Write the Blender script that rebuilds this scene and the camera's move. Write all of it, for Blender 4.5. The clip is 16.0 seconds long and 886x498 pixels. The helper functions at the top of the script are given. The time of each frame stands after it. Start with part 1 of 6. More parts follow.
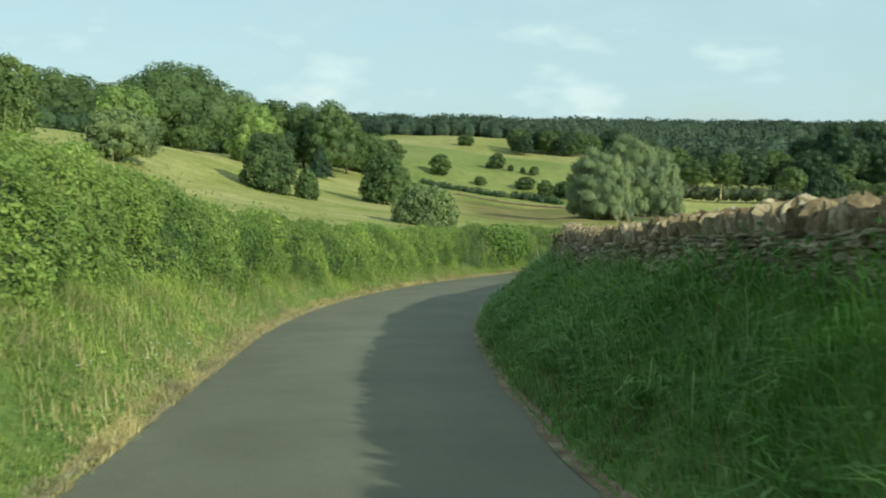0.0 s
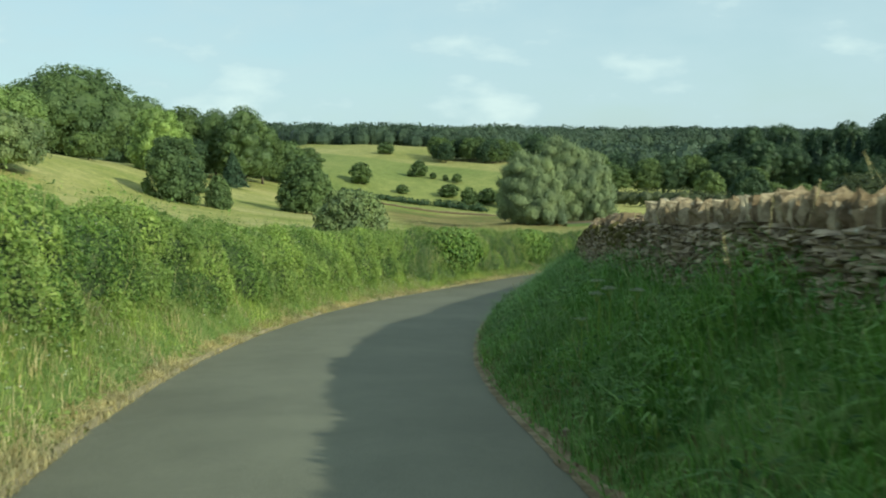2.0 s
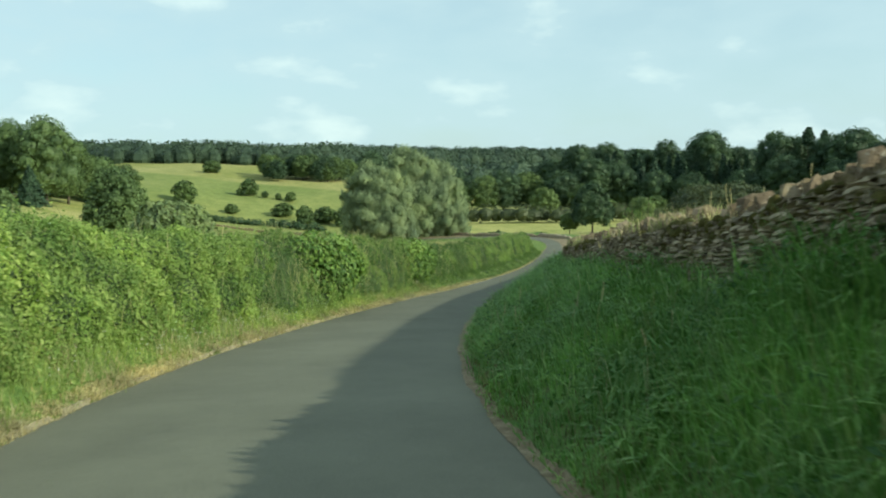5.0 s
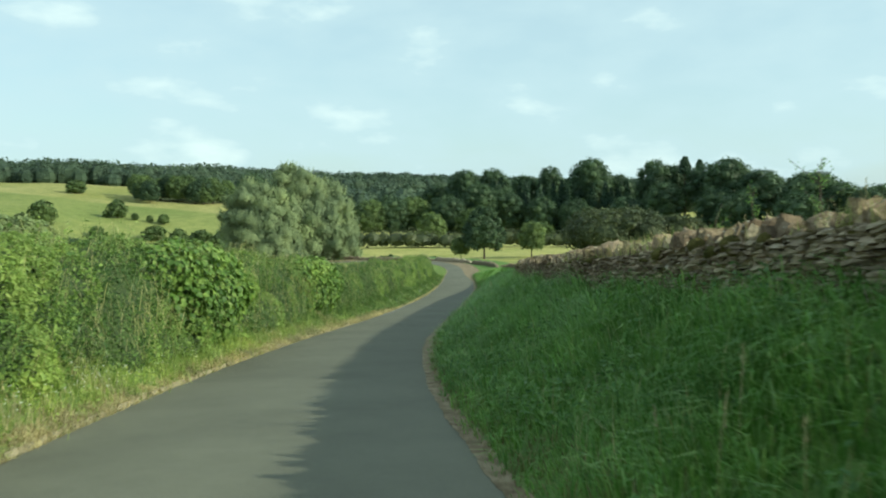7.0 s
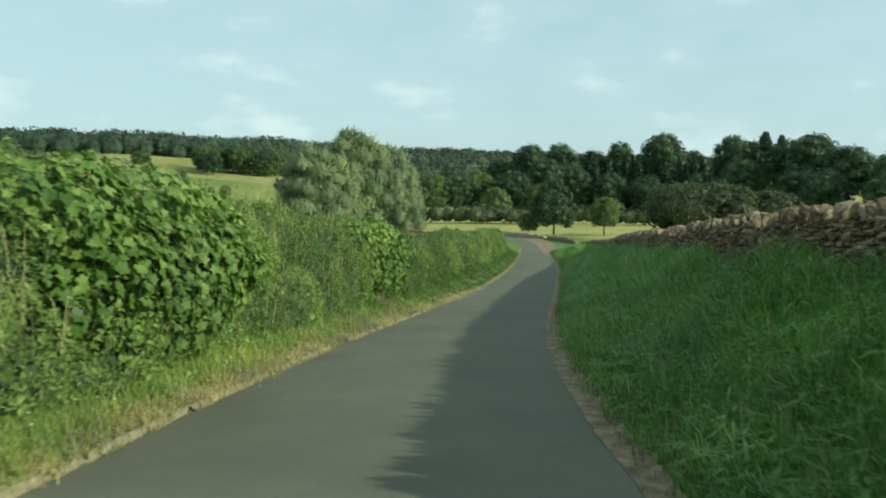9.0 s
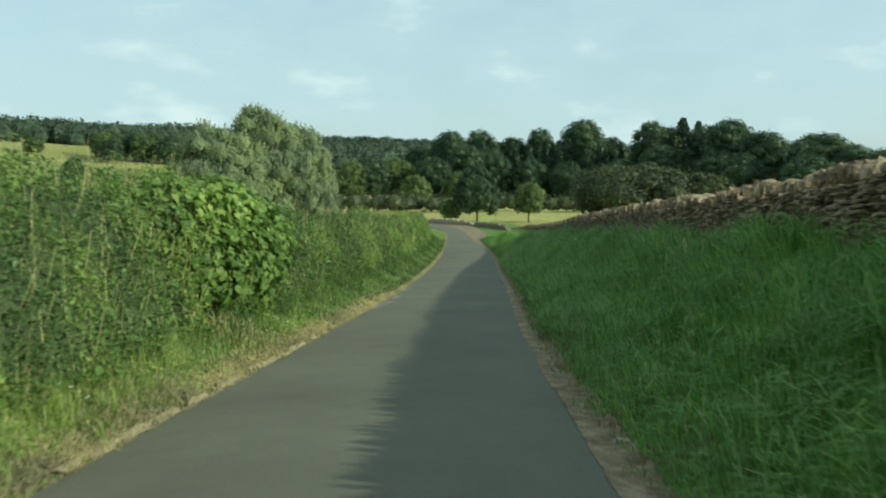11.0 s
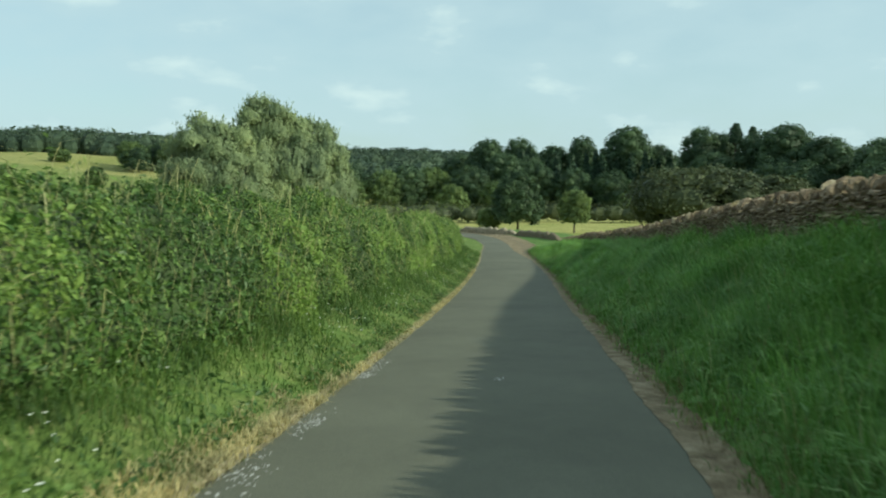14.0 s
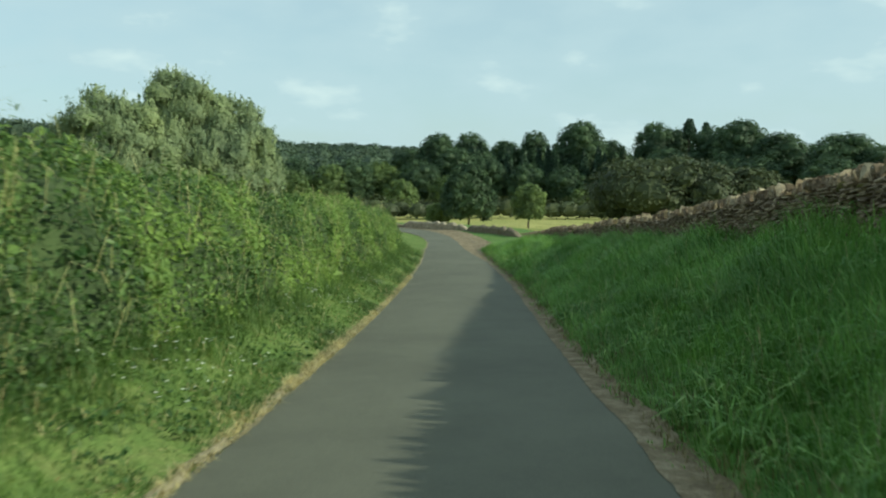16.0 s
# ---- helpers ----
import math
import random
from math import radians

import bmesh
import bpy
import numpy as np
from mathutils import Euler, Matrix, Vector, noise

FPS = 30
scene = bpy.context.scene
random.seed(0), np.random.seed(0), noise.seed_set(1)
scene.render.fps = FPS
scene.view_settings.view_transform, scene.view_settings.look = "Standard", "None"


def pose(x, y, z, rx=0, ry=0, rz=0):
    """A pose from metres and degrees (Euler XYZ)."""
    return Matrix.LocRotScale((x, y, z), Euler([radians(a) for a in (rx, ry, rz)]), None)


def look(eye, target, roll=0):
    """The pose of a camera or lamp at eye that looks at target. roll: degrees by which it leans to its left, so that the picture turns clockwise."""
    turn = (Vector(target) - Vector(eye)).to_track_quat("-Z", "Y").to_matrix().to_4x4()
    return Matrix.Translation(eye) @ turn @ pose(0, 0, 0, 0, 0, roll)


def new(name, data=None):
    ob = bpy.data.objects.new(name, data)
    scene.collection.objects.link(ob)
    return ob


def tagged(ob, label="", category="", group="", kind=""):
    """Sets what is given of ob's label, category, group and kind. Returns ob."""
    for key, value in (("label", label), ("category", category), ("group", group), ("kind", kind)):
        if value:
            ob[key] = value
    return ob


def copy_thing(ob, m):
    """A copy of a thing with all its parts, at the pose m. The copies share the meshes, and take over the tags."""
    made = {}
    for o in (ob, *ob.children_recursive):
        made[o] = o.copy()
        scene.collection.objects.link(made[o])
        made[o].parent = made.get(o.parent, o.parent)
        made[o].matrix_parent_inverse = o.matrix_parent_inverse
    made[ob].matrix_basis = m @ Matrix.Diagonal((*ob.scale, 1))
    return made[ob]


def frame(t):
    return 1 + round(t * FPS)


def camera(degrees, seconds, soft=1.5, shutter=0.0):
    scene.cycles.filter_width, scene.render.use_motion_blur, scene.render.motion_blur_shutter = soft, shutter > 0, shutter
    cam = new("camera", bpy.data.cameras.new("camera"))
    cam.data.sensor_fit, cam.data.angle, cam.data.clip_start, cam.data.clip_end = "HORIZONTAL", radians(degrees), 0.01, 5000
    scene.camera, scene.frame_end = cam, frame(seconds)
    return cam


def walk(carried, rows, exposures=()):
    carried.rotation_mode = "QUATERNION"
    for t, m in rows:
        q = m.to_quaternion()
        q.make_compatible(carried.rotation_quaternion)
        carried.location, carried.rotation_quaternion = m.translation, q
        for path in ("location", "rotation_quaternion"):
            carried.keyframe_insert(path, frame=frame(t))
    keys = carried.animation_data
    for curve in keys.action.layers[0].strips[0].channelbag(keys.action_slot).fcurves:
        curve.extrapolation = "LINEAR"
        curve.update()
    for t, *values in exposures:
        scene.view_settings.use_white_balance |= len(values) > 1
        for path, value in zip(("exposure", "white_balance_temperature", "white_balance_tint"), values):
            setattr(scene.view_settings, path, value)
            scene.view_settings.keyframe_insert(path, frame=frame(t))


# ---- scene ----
cam = camera(56.89, 16.0, soft=2.0, shutter=0.3)
PATH = [
    (0, 0.000, 0.000, 1.300, 83.046, 0.029, 6.950),
    (0.5, -0.392, 1.585, 1.063, 82.614, 0.313, 5.176),
    (1, -0.773, 3.177, 0.840, 82.753, 0.294, 4.037),
    (1.5, -1.156, 4.852, 0.636, 83.156, 0.616, 2.479),
    (2, -1.521, 6.464, 0.422, 83.742, 0.804, 1.231),
    (2.5, -1.814, 8.072, 0.200, 83.902, 0.933, 0.000),
    (3, -2.086, 9.720, -0.030, 83.922, 0.717, -1.561),
    (3.5, -2.309, 11.385, -0.238, 84.932, 0.738, -3.532),
    (4, -2.483, 13.070, -0.455, 84.855, 1.116, -6.242),
    (4.2, -2.543, 13.744, -0.545, 84.923, 1.371, -7.386),
    (5.2, -2.686, 17.161, -0.970, 85.055, 1.004, -11.126),
    (6.3, -2.519, 21.002, -1.366, 85.200, 0.601, -15.241),
    (6.5, -2.462, 21.705, -1.439, 86.110, 0.300, -16.377),
    (7, -2.303, 23.478, -1.644, 86.800, 0.497, -18.756),
    (7.5, -2.081, 25.294, -1.850, 86.363, 0.346, -19.826),
    (8, -1.763, 27.105, -2.035, 85.016, -0.119, -13.381),
    (8.2, -1.615, 27.833, -2.110, 85.463, -0.171, -12.571),
    (9.2, -0.778, 31.511, -2.514, 85.118, -0.237, -14.966),
    (10.3, 0.390, 35.669, -2.960, 84.740, -0.310, -17.600),
    (10.5, 0.627, 36.437, -3.036, 85.020, -0.037, -18.762),
    (11, 1.237, 38.355, -3.220, 84.507, 0.128, -20.111),
    (11.5, 1.888, 40.284, -3.402, 84.254, 0.397, -21.003),
    (12, 2.586, 42.197, -3.580, 84.426, 0.380, -21.233),
    (12.5, 3.321, 44.084, -3.766, 84.083, 0.368, -20.521),
    (13, 4.096, 46.022, -3.946, 84.174, 0.496, -20.303),
    (13.5, 4.882, 48.014, -4.139, 84.034, 0.670, -19.832),
    (14, 5.706, 50.041, -4.327, 85.419, 0.296, -17.434),
    (14.5, 6.551, 52.083, -4.511, 85.476, 0.887, -15.904),
    (15, 7.370, 54.112, -4.652, 85.417, 1.294, -16.022),
    (15.5, 8.203, 56.096, -4.818, 85.035, 0.594, -18.006),
    (16, 9.032, 58.070, -4.986, 85.220, 0.016, -20.845),
]
EXPOSURES = [(t, 0.5 + stops, 6250, -13) for t, stops in
             ((0.0, 0.0), (4.0, 0.05), (6.3, 0.2), (7.5, 0.18), (8.0, 0.0), (10.5, 0.0), (16.0, -0.04))]
walk(cam, [(t, pose(*p)) for t, *p in PATH], EXPOSURES)

# ---- sky and sun: low evening sun from behind and to the right ----
SUN_AZ, SUN_EL = radians(125.0), radians(25.8)   # clockwise from +y, above the horizon
world = bpy.data.worlds.new("sky")
scene.world = world
world.use_nodes = True
wn, wl = world.node_tree.nodes, world.node_tree.links
sky = wn.new("ShaderNodeTexSky")
sky.sky_type = "NISHITA"
sky.sun_disc = False
sky.sun_elevation, sky.sun_rotation = SUN_EL, SUN_AZ
sky.altitude, sky.air_density, sky.dust_density, sky.ozone_density = 100.0, 1.0, 1.4, 1.6
coord = wn.new("ShaderNodeTexCoord")
stretch = wn.new("ShaderNodeMapping")
stretch.inputs["Scale"].default_value = (3.6, 3.6, 9.0)
stretch.inputs["Location"].default_value = (0.35, 0.1, 0.0)
wl.new(coord.outputs["Generated"], stretch.inputs["Vector"])
puffs = wn.new("ShaderNodeTexNoise")
puffs.inputs["Scale"].default_value = 2.3
puffs.inputs["Detail"].default_value = 5.0
puffs.inputs["Roughness"].default_value = 0.5
wl.new(stretch.outputs["Vector"], puffs.inputs["Vector"])
cover = wn.new("ShaderNodeValToRGB")
cover.color_ramp.elements[0].position, cover.color_ramp.elements[0].color = 0.35, (0.7, 0.7, 0.7, 1)
cover.color_ramp.elements[1].position, cover.color_ramp.elements[1].color = 0.6, (0.88, 0.88, 0.88, 1)
wl.new(puffs.outputs["Fac"], cover.inputs["Fac"])
cloud = wn.new("ShaderNodeMix")
cloud.data_type = "RGBA"
cloud.inputs["B"].default_value = (4.08, 4.72, 5.42, 1)
wl.new(cover.outputs["Color"], cloud.inputs["Factor"])
wl.new(sky.outputs["Color"], cloud.inputs["A"])
background = wn["Background"]
background.inputs["Strength"].default_value = 0.108
white = wn.new("ShaderNodeValToRGB")
white.color_ramp.elements[0].position, white.color_ramp.elements[0].color = 0.57, (0, 0, 0, 1)
white.color_ramp.elements[1].position, white.color_ramp.elements[1].color = 0.74, (0.5, 0.5, 0.5, 1)
wl.new(puffs.outputs["Fac"], white.inputs["Fac"])
fluff = wn.new("ShaderNodeMix")
fluff.data_type = "RGBA"
fluff.inputs["B"].default_value = (6.4, 6.6, 6.7, 1)
wl.new(white.outputs["Color"], fluff.inputs["Factor"])
wl.new(cloud.outputs["Result"], fluff.inputs["A"])
wl.new(fluff.outputs["Result"], background.inputs["Color"])

lamp = bpy.data.lights.new("sun", "SUN")
lamp.energy, lamp.angle, lamp.color = 3.5, radians(0.8), (1.0, 0.9, 0.75)
sun = new("sun", lamp)
to_sun = Vector((math.sin(SUN_AZ) * math.cos(SUN_EL), math.cos(SUN_AZ) * math.cos(SUN_EL), math.sin(SUN_EL)))
sun.matrix_world = look(to_sun * 200, (0, 0, 0))

# ---- materials ----
def nodes_of(name):
    m = bpy.data.materials.new(name)
    m.use_nodes = True
    nt = m.node_tree
    return m, nt.nodes, nt.links, nt.nodes["Principled BSDF"]


def noise_at(n, l, scale, detail=3.0, rough=0.55, vector=None):
    tex = n.new("ShaderNodeTexNoise")
    tex.inputs["Scale"].default_value, tex.inputs["Detail"].default_value = scale, detail
    tex.inputs["Roughness"].default_value = rough
    if vector is None:
        geo = n.new("ShaderNodeNewGeometry")
        vector = geo.outputs["Position"]
    l.new(vector, tex.inputs["Vector"])
    return tex.outputs["Fac"]


def ramp(n, l, fac, stops):
    r = n.new("ShaderNodeValToRGB")
    e = r.color_ramp.elements
    while len(e) < len(stops):
        e.new(0.5)
    for k, (p, c) in enumerate(stops):
        e[k].position, e[k].color = p, (*c, 1)
    l.new(fac, r.inputs["Fac"])
    return r.outputs["Color"]


def mix(n, l, fac, a, b, kind="MIX"):
    m = n.new("ShaderNodeMix")
    m.data_type, m.blend_type = "RGBA", kind
    for key, value in (("Factor", fac), ("A", a), ("B", b)):
        if isinstance(value, (int, float)):
            m.inputs[key].default_value = value
        elif isinstance(value, tuple):
            m.inputs[key].default_value = (*value, 1)
        else:
            l.new(value, m.inputs[key])
    return m.outputs["Result"]


def bump(n, l, height, strength, distance, bsdf):
    b = n.new("ShaderNodeBump")
    b.inputs["Strength"].default_value, b.inputs["Distance"].default_value = strength, distance
    l.new(height, b.inputs["Height"])
    l.new(b.outputs["Normal"], bsdf.inputs["Normal"])


def leaf_material(name, dark, mid, light, glow=0.3, patch=0.35, rough=0.55):
    """Foliage: each leaf has a shade of its own, and larger patches differ; some light passes through."""
    m, n, l, bsdf = nodes_of(name)
    geo = n.new("ShaderNodeNewGeometry")
    own = ramp(n, l, geo.outputs["Random Per Island"], [(0.0, dark), (0.5, mid), (1.0, light)])
    big = ramp(n, l, noise_at(n, l, patch, 3.0), [(0.3, (0.62, 0.66, 0.66)), (0.7, (1.35, 1.28, 1.05))])
    colour = mix(n, l, 1.0, own, big, "MULTIPLY")
    l.new(colour, bsdf.inputs["Base Color"])
    bsdf.inputs["Roughness"].default_value = rough
    bsdf.inputs["Specular IOR Level"].default_value = 0.3
    through_leaf = n.new("ShaderNodeBsdfTranslucent")
    l.new(colour, through_leaf.inputs["Color"])
    blend = n.new("ShaderNodeMixShader")
    blend.inputs["Fac"].default_value = glow
    l.new(bsdf.outputs["BSDF"], blend.inputs[1])
    l.new(through_leaf.outputs["BSDF"], blend.inputs[2])
    l.new(blend.outputs["Shader"], n["Material Output"].inputs["Surface"])
    return m


def zone(n, l, direction, lo, hi, ragged=8.0, scale=0.05):
    """0 to 1 across a boundary in plan, along a direction, its line wandering a little."""
    geo = n.new("ShaderNodeNewGeometry")
    dot = n.new("ShaderNodeVectorMath")
    dot.operation = "DOT_PRODUCT"
    dot.inputs[1].default_value = direction
    l.new(geo.outputs["Position"], dot.inputs[0])
    stray = n.new("ShaderNodeMath")
    stray.operation = "MULTIPLY_ADD"
    l.new(noise_at(n, l, scale, 3.0), stray.inputs[0])
    stray.inputs[1].default_value = ragged
    l.new(dot.outputs["Value"], stray.inputs[2])
    span = n.new("ShaderNodeMapRange")
    span.interpolation_type = "SMOOTHSTEP"
    span.inputs["From Min"].default_value, span.inputs["From Max"].default_value = lo + ragged * 0.5, hi + ragged * 0.5
    l.new(stray.outputs["Value"], span.inputs["Value"])
    return span.outputs["Result"]


def asphalt():
    m, n, l, bsdf = nodes_of("worn_asphalt")
    grain = ramp(n, l, noise_at(n, l, 160.0, 2.0), [(0.3, (0.6, 0.6, 0.6)), (0.75, (1.35, 1.33, 1.28))])
    # old to fresh: brightness falling along the lane, put into the asphalt's colour
    old = ramp(n, l, noise_at(n, l, 0.55, 5.0, 0.6), [(0.3, (0.1414, 0.1408, 0.1067)), (0.7, (0.1911, 0.1897, 0.1435))])
    fresh = ramp(n, l, noise_at(n, l, 0.55, 5.0, 0.6), [(0.3, (0.1092, 0.1091, 0.0828)), (0.7, (0.1462, 0.1459, 0.1104))])
    wide = mix(n, l, zone(n, l, (0.2, 1, 0), 14, 46, 8.0, 0.2), old, fresh)
    blotch = ramp(n, l, noise_at(n, l, 2.6, 4.0, 0.7), [(0.45, (1, 1, 1)), (0.8, (0.88, 0.88, 0.89))])
    base = mix(n, l, 1.0, mix(n, l, 1.0, wide, blotch, "MULTIPLY"), grain, "MULTIPLY")
    l.new(base, bsdf.inputs["Base Color"])
    bsdf.inputs["Roughness"].default_value = 0.85
    bsdf.inputs["Specular IOR Level"].default_value = 0.3
    bump(n, l, noise_at(n, l, 110.0, 3.0), 0.5, 0.01, bsdf)
    return m


def earth(name, a, b, c, scale=5.0):
    m, n, l, bsdf = nodes_of(name)
    col = ramp(n, l, noise_at(n, l, scale, 5.0, 0.65), [(0.3, a), (0.5, b), (0.72, c)])
    fine = ramp(n, l, noise_at(n, l, scale * 14, 3.0), [(0.3, (0.7, 0.7, 0.7)), (0.7, (1.25, 1.25, 1.25))])
    l.new(mix(n, l, 1.0, col, fine, "MULTIPLY"), bsdf.inputs["Base Color"])
    bsdf.inputs["Roughness"].default_value = 0.95
    bsdf.inputs["Specular IOR Level"].default_value = 0.1
    bump(n, l, noise_at(n, l, scale * 9, 4.0), 0.7, 0.03, bsdf)
    return m


def both_of(n, l, a, b):
    m = n.new("ShaderNodeMath")
    m.operation = "MULTIPLY"
    l.new(a, m.inputs[0])
    l.new(b, m.inputs[1])
    return m.outputs["Value"]


def pasture():
    """Rough grazing: yellow-green slope, green bottom, a brown rough bank, a straw-coloured field far up, a mown meadow."""
    m, n, l, bsdf = nodes_of("pasture")
    slope = ramp(n, l, noise_at(n, l, 0.05, 5.0, 0.65), [(0.32, (0.185, 0.215, 0.064)), (0.45, (0.275, 0.275, 0.1)), (0.6, (0.37, 0.335, 0.16))])
    green = ramp(n, l, noise_at(n, l, 0.03, 4.0, 0.6), [(0.35, (0.18, 0.212, 0.075)), (0.65, (0.25, 0.262, 0.1))])
    straw = ramp(n, l, noise_at(n, l, 0.025, 5.0, 0.6), [(0.35, (0.25, 0.25, 0.09)), (0.62, (0.335, 0.31, 0.145))])
    brown = ramp(n, l, noise_at(n, l, 0.09, 5.0, 0.65), [(0.36, (0.13, 0.155, 0.05)), (0.47, (0.17, 0.15, 0.062)), (0.64, (0.27, 0.215, 0.1))])
    hay = ramp(n, l, noise_at(n, l, 0.12, 4.0), [(0.35, (0.3, 0.3, 0.11)), (0.65, (0.4, 0.36, 0.155))])
    col = mix(n, l, zone(n, l, (0, 1, 0), 205, 222, 6.0), slope, green)
    col = mix(n, l, zone(n, l, (0.6, 1, 0), 280, 287, 6.0, 0.03), col, straw)
    rough_bank = both_of(n, l, both_of(n, l, zone(n, l, (1, 0.12, 0), 0.0, 8.0, 7.0, 0.06), zone(n, l, (-1, 0, 0), -18, -12, 5.0)),
                         both_of(n, l, zone(n, l, (0, 1, 0), 96, 120, 12.0), zone(n, l, (0, -1, 0), -206, -198, 4.0)))
    col = mix(n, l, rough_bank, col, brown)
    col = mix(n, l, both_of(n, l, zone(n, l, (1, 0, 0), 14, 24, 4.0), zone(n, l, (0, 1, 0), 118, 126, 4.0)), col, hay)
    lush = ramp(n, l, noise_at(n, l, 0.3, 4.0, 0.65), [(0.35, (0.8, 0.85, 0.78)), (0.65, (1.12, 1.1, 1.05))])
    tuft = ramp(n, l, noise_at(n, l, 2.2, 4.0, 0.7), [(0.35, (0.72, 0.76, 0.68)), (0.65, (1.2, 1.18, 1.1))])
    l.new(mix(n, l, 1.0, mix(n, l, 1.0, col, lush, "MULTIPLY"), tuft, "MULTIPLY"), bsdf.inputs["Base Color"])
    bsdf.inputs["Roughness"].default_value = 0.95
    bsdf.inputs["Specular IOR Level"].default_value = 0.1
    bump(n, l, noise_at(n, l, 3.5, 4.0), 0.8, 0.2, bsdf)
    return m


def limestone(name, a, b, c):
    m, n, l, bsdf = nodes_of(name)
    info = n.new("ShaderNodeObjectInfo")
    geo = n.new("ShaderNodeNewGeometry")
    both = n.new("ShaderNodeMath")
    both.operation = "ADD"
    l.new(info.outputs["Random"], both.inputs[0])
    l.new(geo.outputs["Random Per Island"], both.inputs[1])
    part_of = n.new("ShaderNodeMath")
    part_of.operation = "FRACT"
    l.new(both.outputs["Value"], part_of.inputs[0])
    own = ramp(n, l, part_of.outputs["Value"], [(0.0, a), (0.5, b), (1.0, c)])
    stain = ramp(n, l, noise_at(n, l, 7.0, 5.0, 0.65), [(0.35, (0.5, 0.48, 0.46)), (0.6, (1.1, 1.08, 1.05))])
    col = mix(n, l, 1.0, own, stain, "MULTIPLY")
    moss = ramp(n, l, noise_at(n, l, 2.1, 5.0, 0.7), [(0.56, (0, 0, 0)), (0.68, (0.75, 0.75, 0.75))])
    col = mix(n, l, moss, col, (0.115, 0.1, 0.035))
    lichen = ramp(n, l, noise_at(n, l, 16.0, 3.0, 0.6), [(0.62, (0, 0, 0)), (0.7, (0.6, 0.6, 0.6))])
    l.new(mix(n, l, lichen, col, (0.5, 0.48, 0.4)), bsdf.inputs["Base Color"])
    bsdf.inputs["Roughness"].default_value = 0.92
    bsdf.inputs["Specular IOR Level"].default_value = 0.15
    bump(n, l, noise_at(n, l, 38.0, 5.0), 0.8, 0.02, bsdf)
    return m


def bark():
    m, n, l, bsdf = nodes_of("bark")
    col = ramp(n, l, noise_at(n, l, 3.0, 5.0, 0.7), [(0.3, (0.05, 0.04, 0.028)), (0.7, (0.14, 0.11, 0.08))])
    l.new(col, bsdf.inputs["Base Color"])
    bsdf.inputs["Roughness"].default_value = 0.95
    bump(n, l, noise_at(n, l, 9.0, 4.0), 0.8, 0.06, bsdf)
    return m


def plain(name, a, b, scale=8.0, rough=0.8):
    m, n, l, bsdf = nodes_of(name)
    l.new(ramp(n, l, noise_at(n, l, scale, 4.0), [(0.3, a), (0.7, b)]), bsdf.inputs["Base Color"])
    bsdf.inputs["Roughness"].default_value = rough
    return m


ASPHALT = asphalt()
DIRT = earth("dusty_road_edge", (0.17, 0.15, 0.09), (0.28, 0.24, 0.15), (0.4, 0.345, 0.23), 7.0)
SOIL = earth("bank_turf", (0.075, 0.14, 0.036), (0.115, 0.19, 0.05), (0.17, 0.215, 0.08), 3.0)
VERGE_TURF = earth("verge_turf", (0.085, 0.14, 0.036), (0.128, 0.18, 0.05), (0.19, 0.212, 0.076), 3.0)
PASTURE = pasture()
EARTH = earth("washed_brown_earth", (0.12, 0.09, 0.056), (0.235, 0.185, 0.12), (0.38, 0.315, 0.22), 5.0)
MOSS = earth("moss", (0.05, 0.05, 0.015), (0.09, 0.08, 0.025), (0.15, 0.13, 0.045), 9.0)
STONE = limestone("wall_limestone", (0.2, 0.164, 0.118), (0.285, 0.236, 0.17), (0.42, 0.352, 0.262))
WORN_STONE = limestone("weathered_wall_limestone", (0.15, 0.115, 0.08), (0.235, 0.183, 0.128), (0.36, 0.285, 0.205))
COPE = limestone("coping_limestone", (0.19, 0.145, 0.09), (0.3, 0.24, 0.155), (0.5, 0.43, 0.31))
BARK = bark()
# Dark colour painted for the shade behind the hedge leaves.
SHADE_CORE = plain("hedge_shade", (0.03, 0.05, 0.016), (0.06, 0.09, 0.028), 5.0, 0.95)
CHALK = plain("chalky_scuff", (0.27, 0.262, 0.245), (0.52, 0.505, 0.475), 30.0, 0.9)
PETAL = plain("white_petal", (0.7, 0.7, 0.62), (0.8, 0.8, 0.76), 20.0, 0.7)
HEDGE_LEAF = leaf_material("hedge_leaf", (0.16, 0.255, 0.072), (0.21, 0.315, 0.088), (0.275, 0.38, 0.118), 0.46, 0.8)
BRAMBLE_LEAF = leaf_material("bramble_leaf", (0.215, 0.315, 0.09), (0.285, 0.39, 0.114), (0.39, 0.475, 0.17), 0.48, 0.8)
SYCAMORE_LEAF = leaf_material("sycamore_leaf", (0.06, 0.115, 0.024), (0.1, 0.185, 0.038), (0.2, 0.29, 0.07), 0.36, 0.9, 0.5)
GRASS_LUSH = leaf_material("lush_grass", (0.106, 0.232, 0.052), (0.17, 0.328, 0.078), (0.285, 0.43, 0.137), 0.41, 0.8)
NETTLE_LEAF = leaf_material("nettle_leaf", (0.06, 0.135, 0.035), (0.1, 0.195, 0.052), (0.165, 0.265, 0.085), 0.35, 0.9)
GRASS_COARSE = leaf_material("coarse_grass", (0.1, 0.205, 0.05), (0.165, 0.3, 0.08), (0.29, 0.41, 0.15), 0.38, 1.2)
YOUNG_LEAF = leaf_material("young_sycamore_leaf", (0.1, 0.185, 0.038), (0.165, 0.26, 0.06), (0.26, 0.35, 0.1), 0.33, 0.9, 0.45)
HEDGE_DARK = leaf_material("hawthorn_leaf", (0.045, 0.095, 0.024), (0.075, 0.138, 0.038), (0.165, 0.25, 0.08), 0.32, 0.8, 0.45)
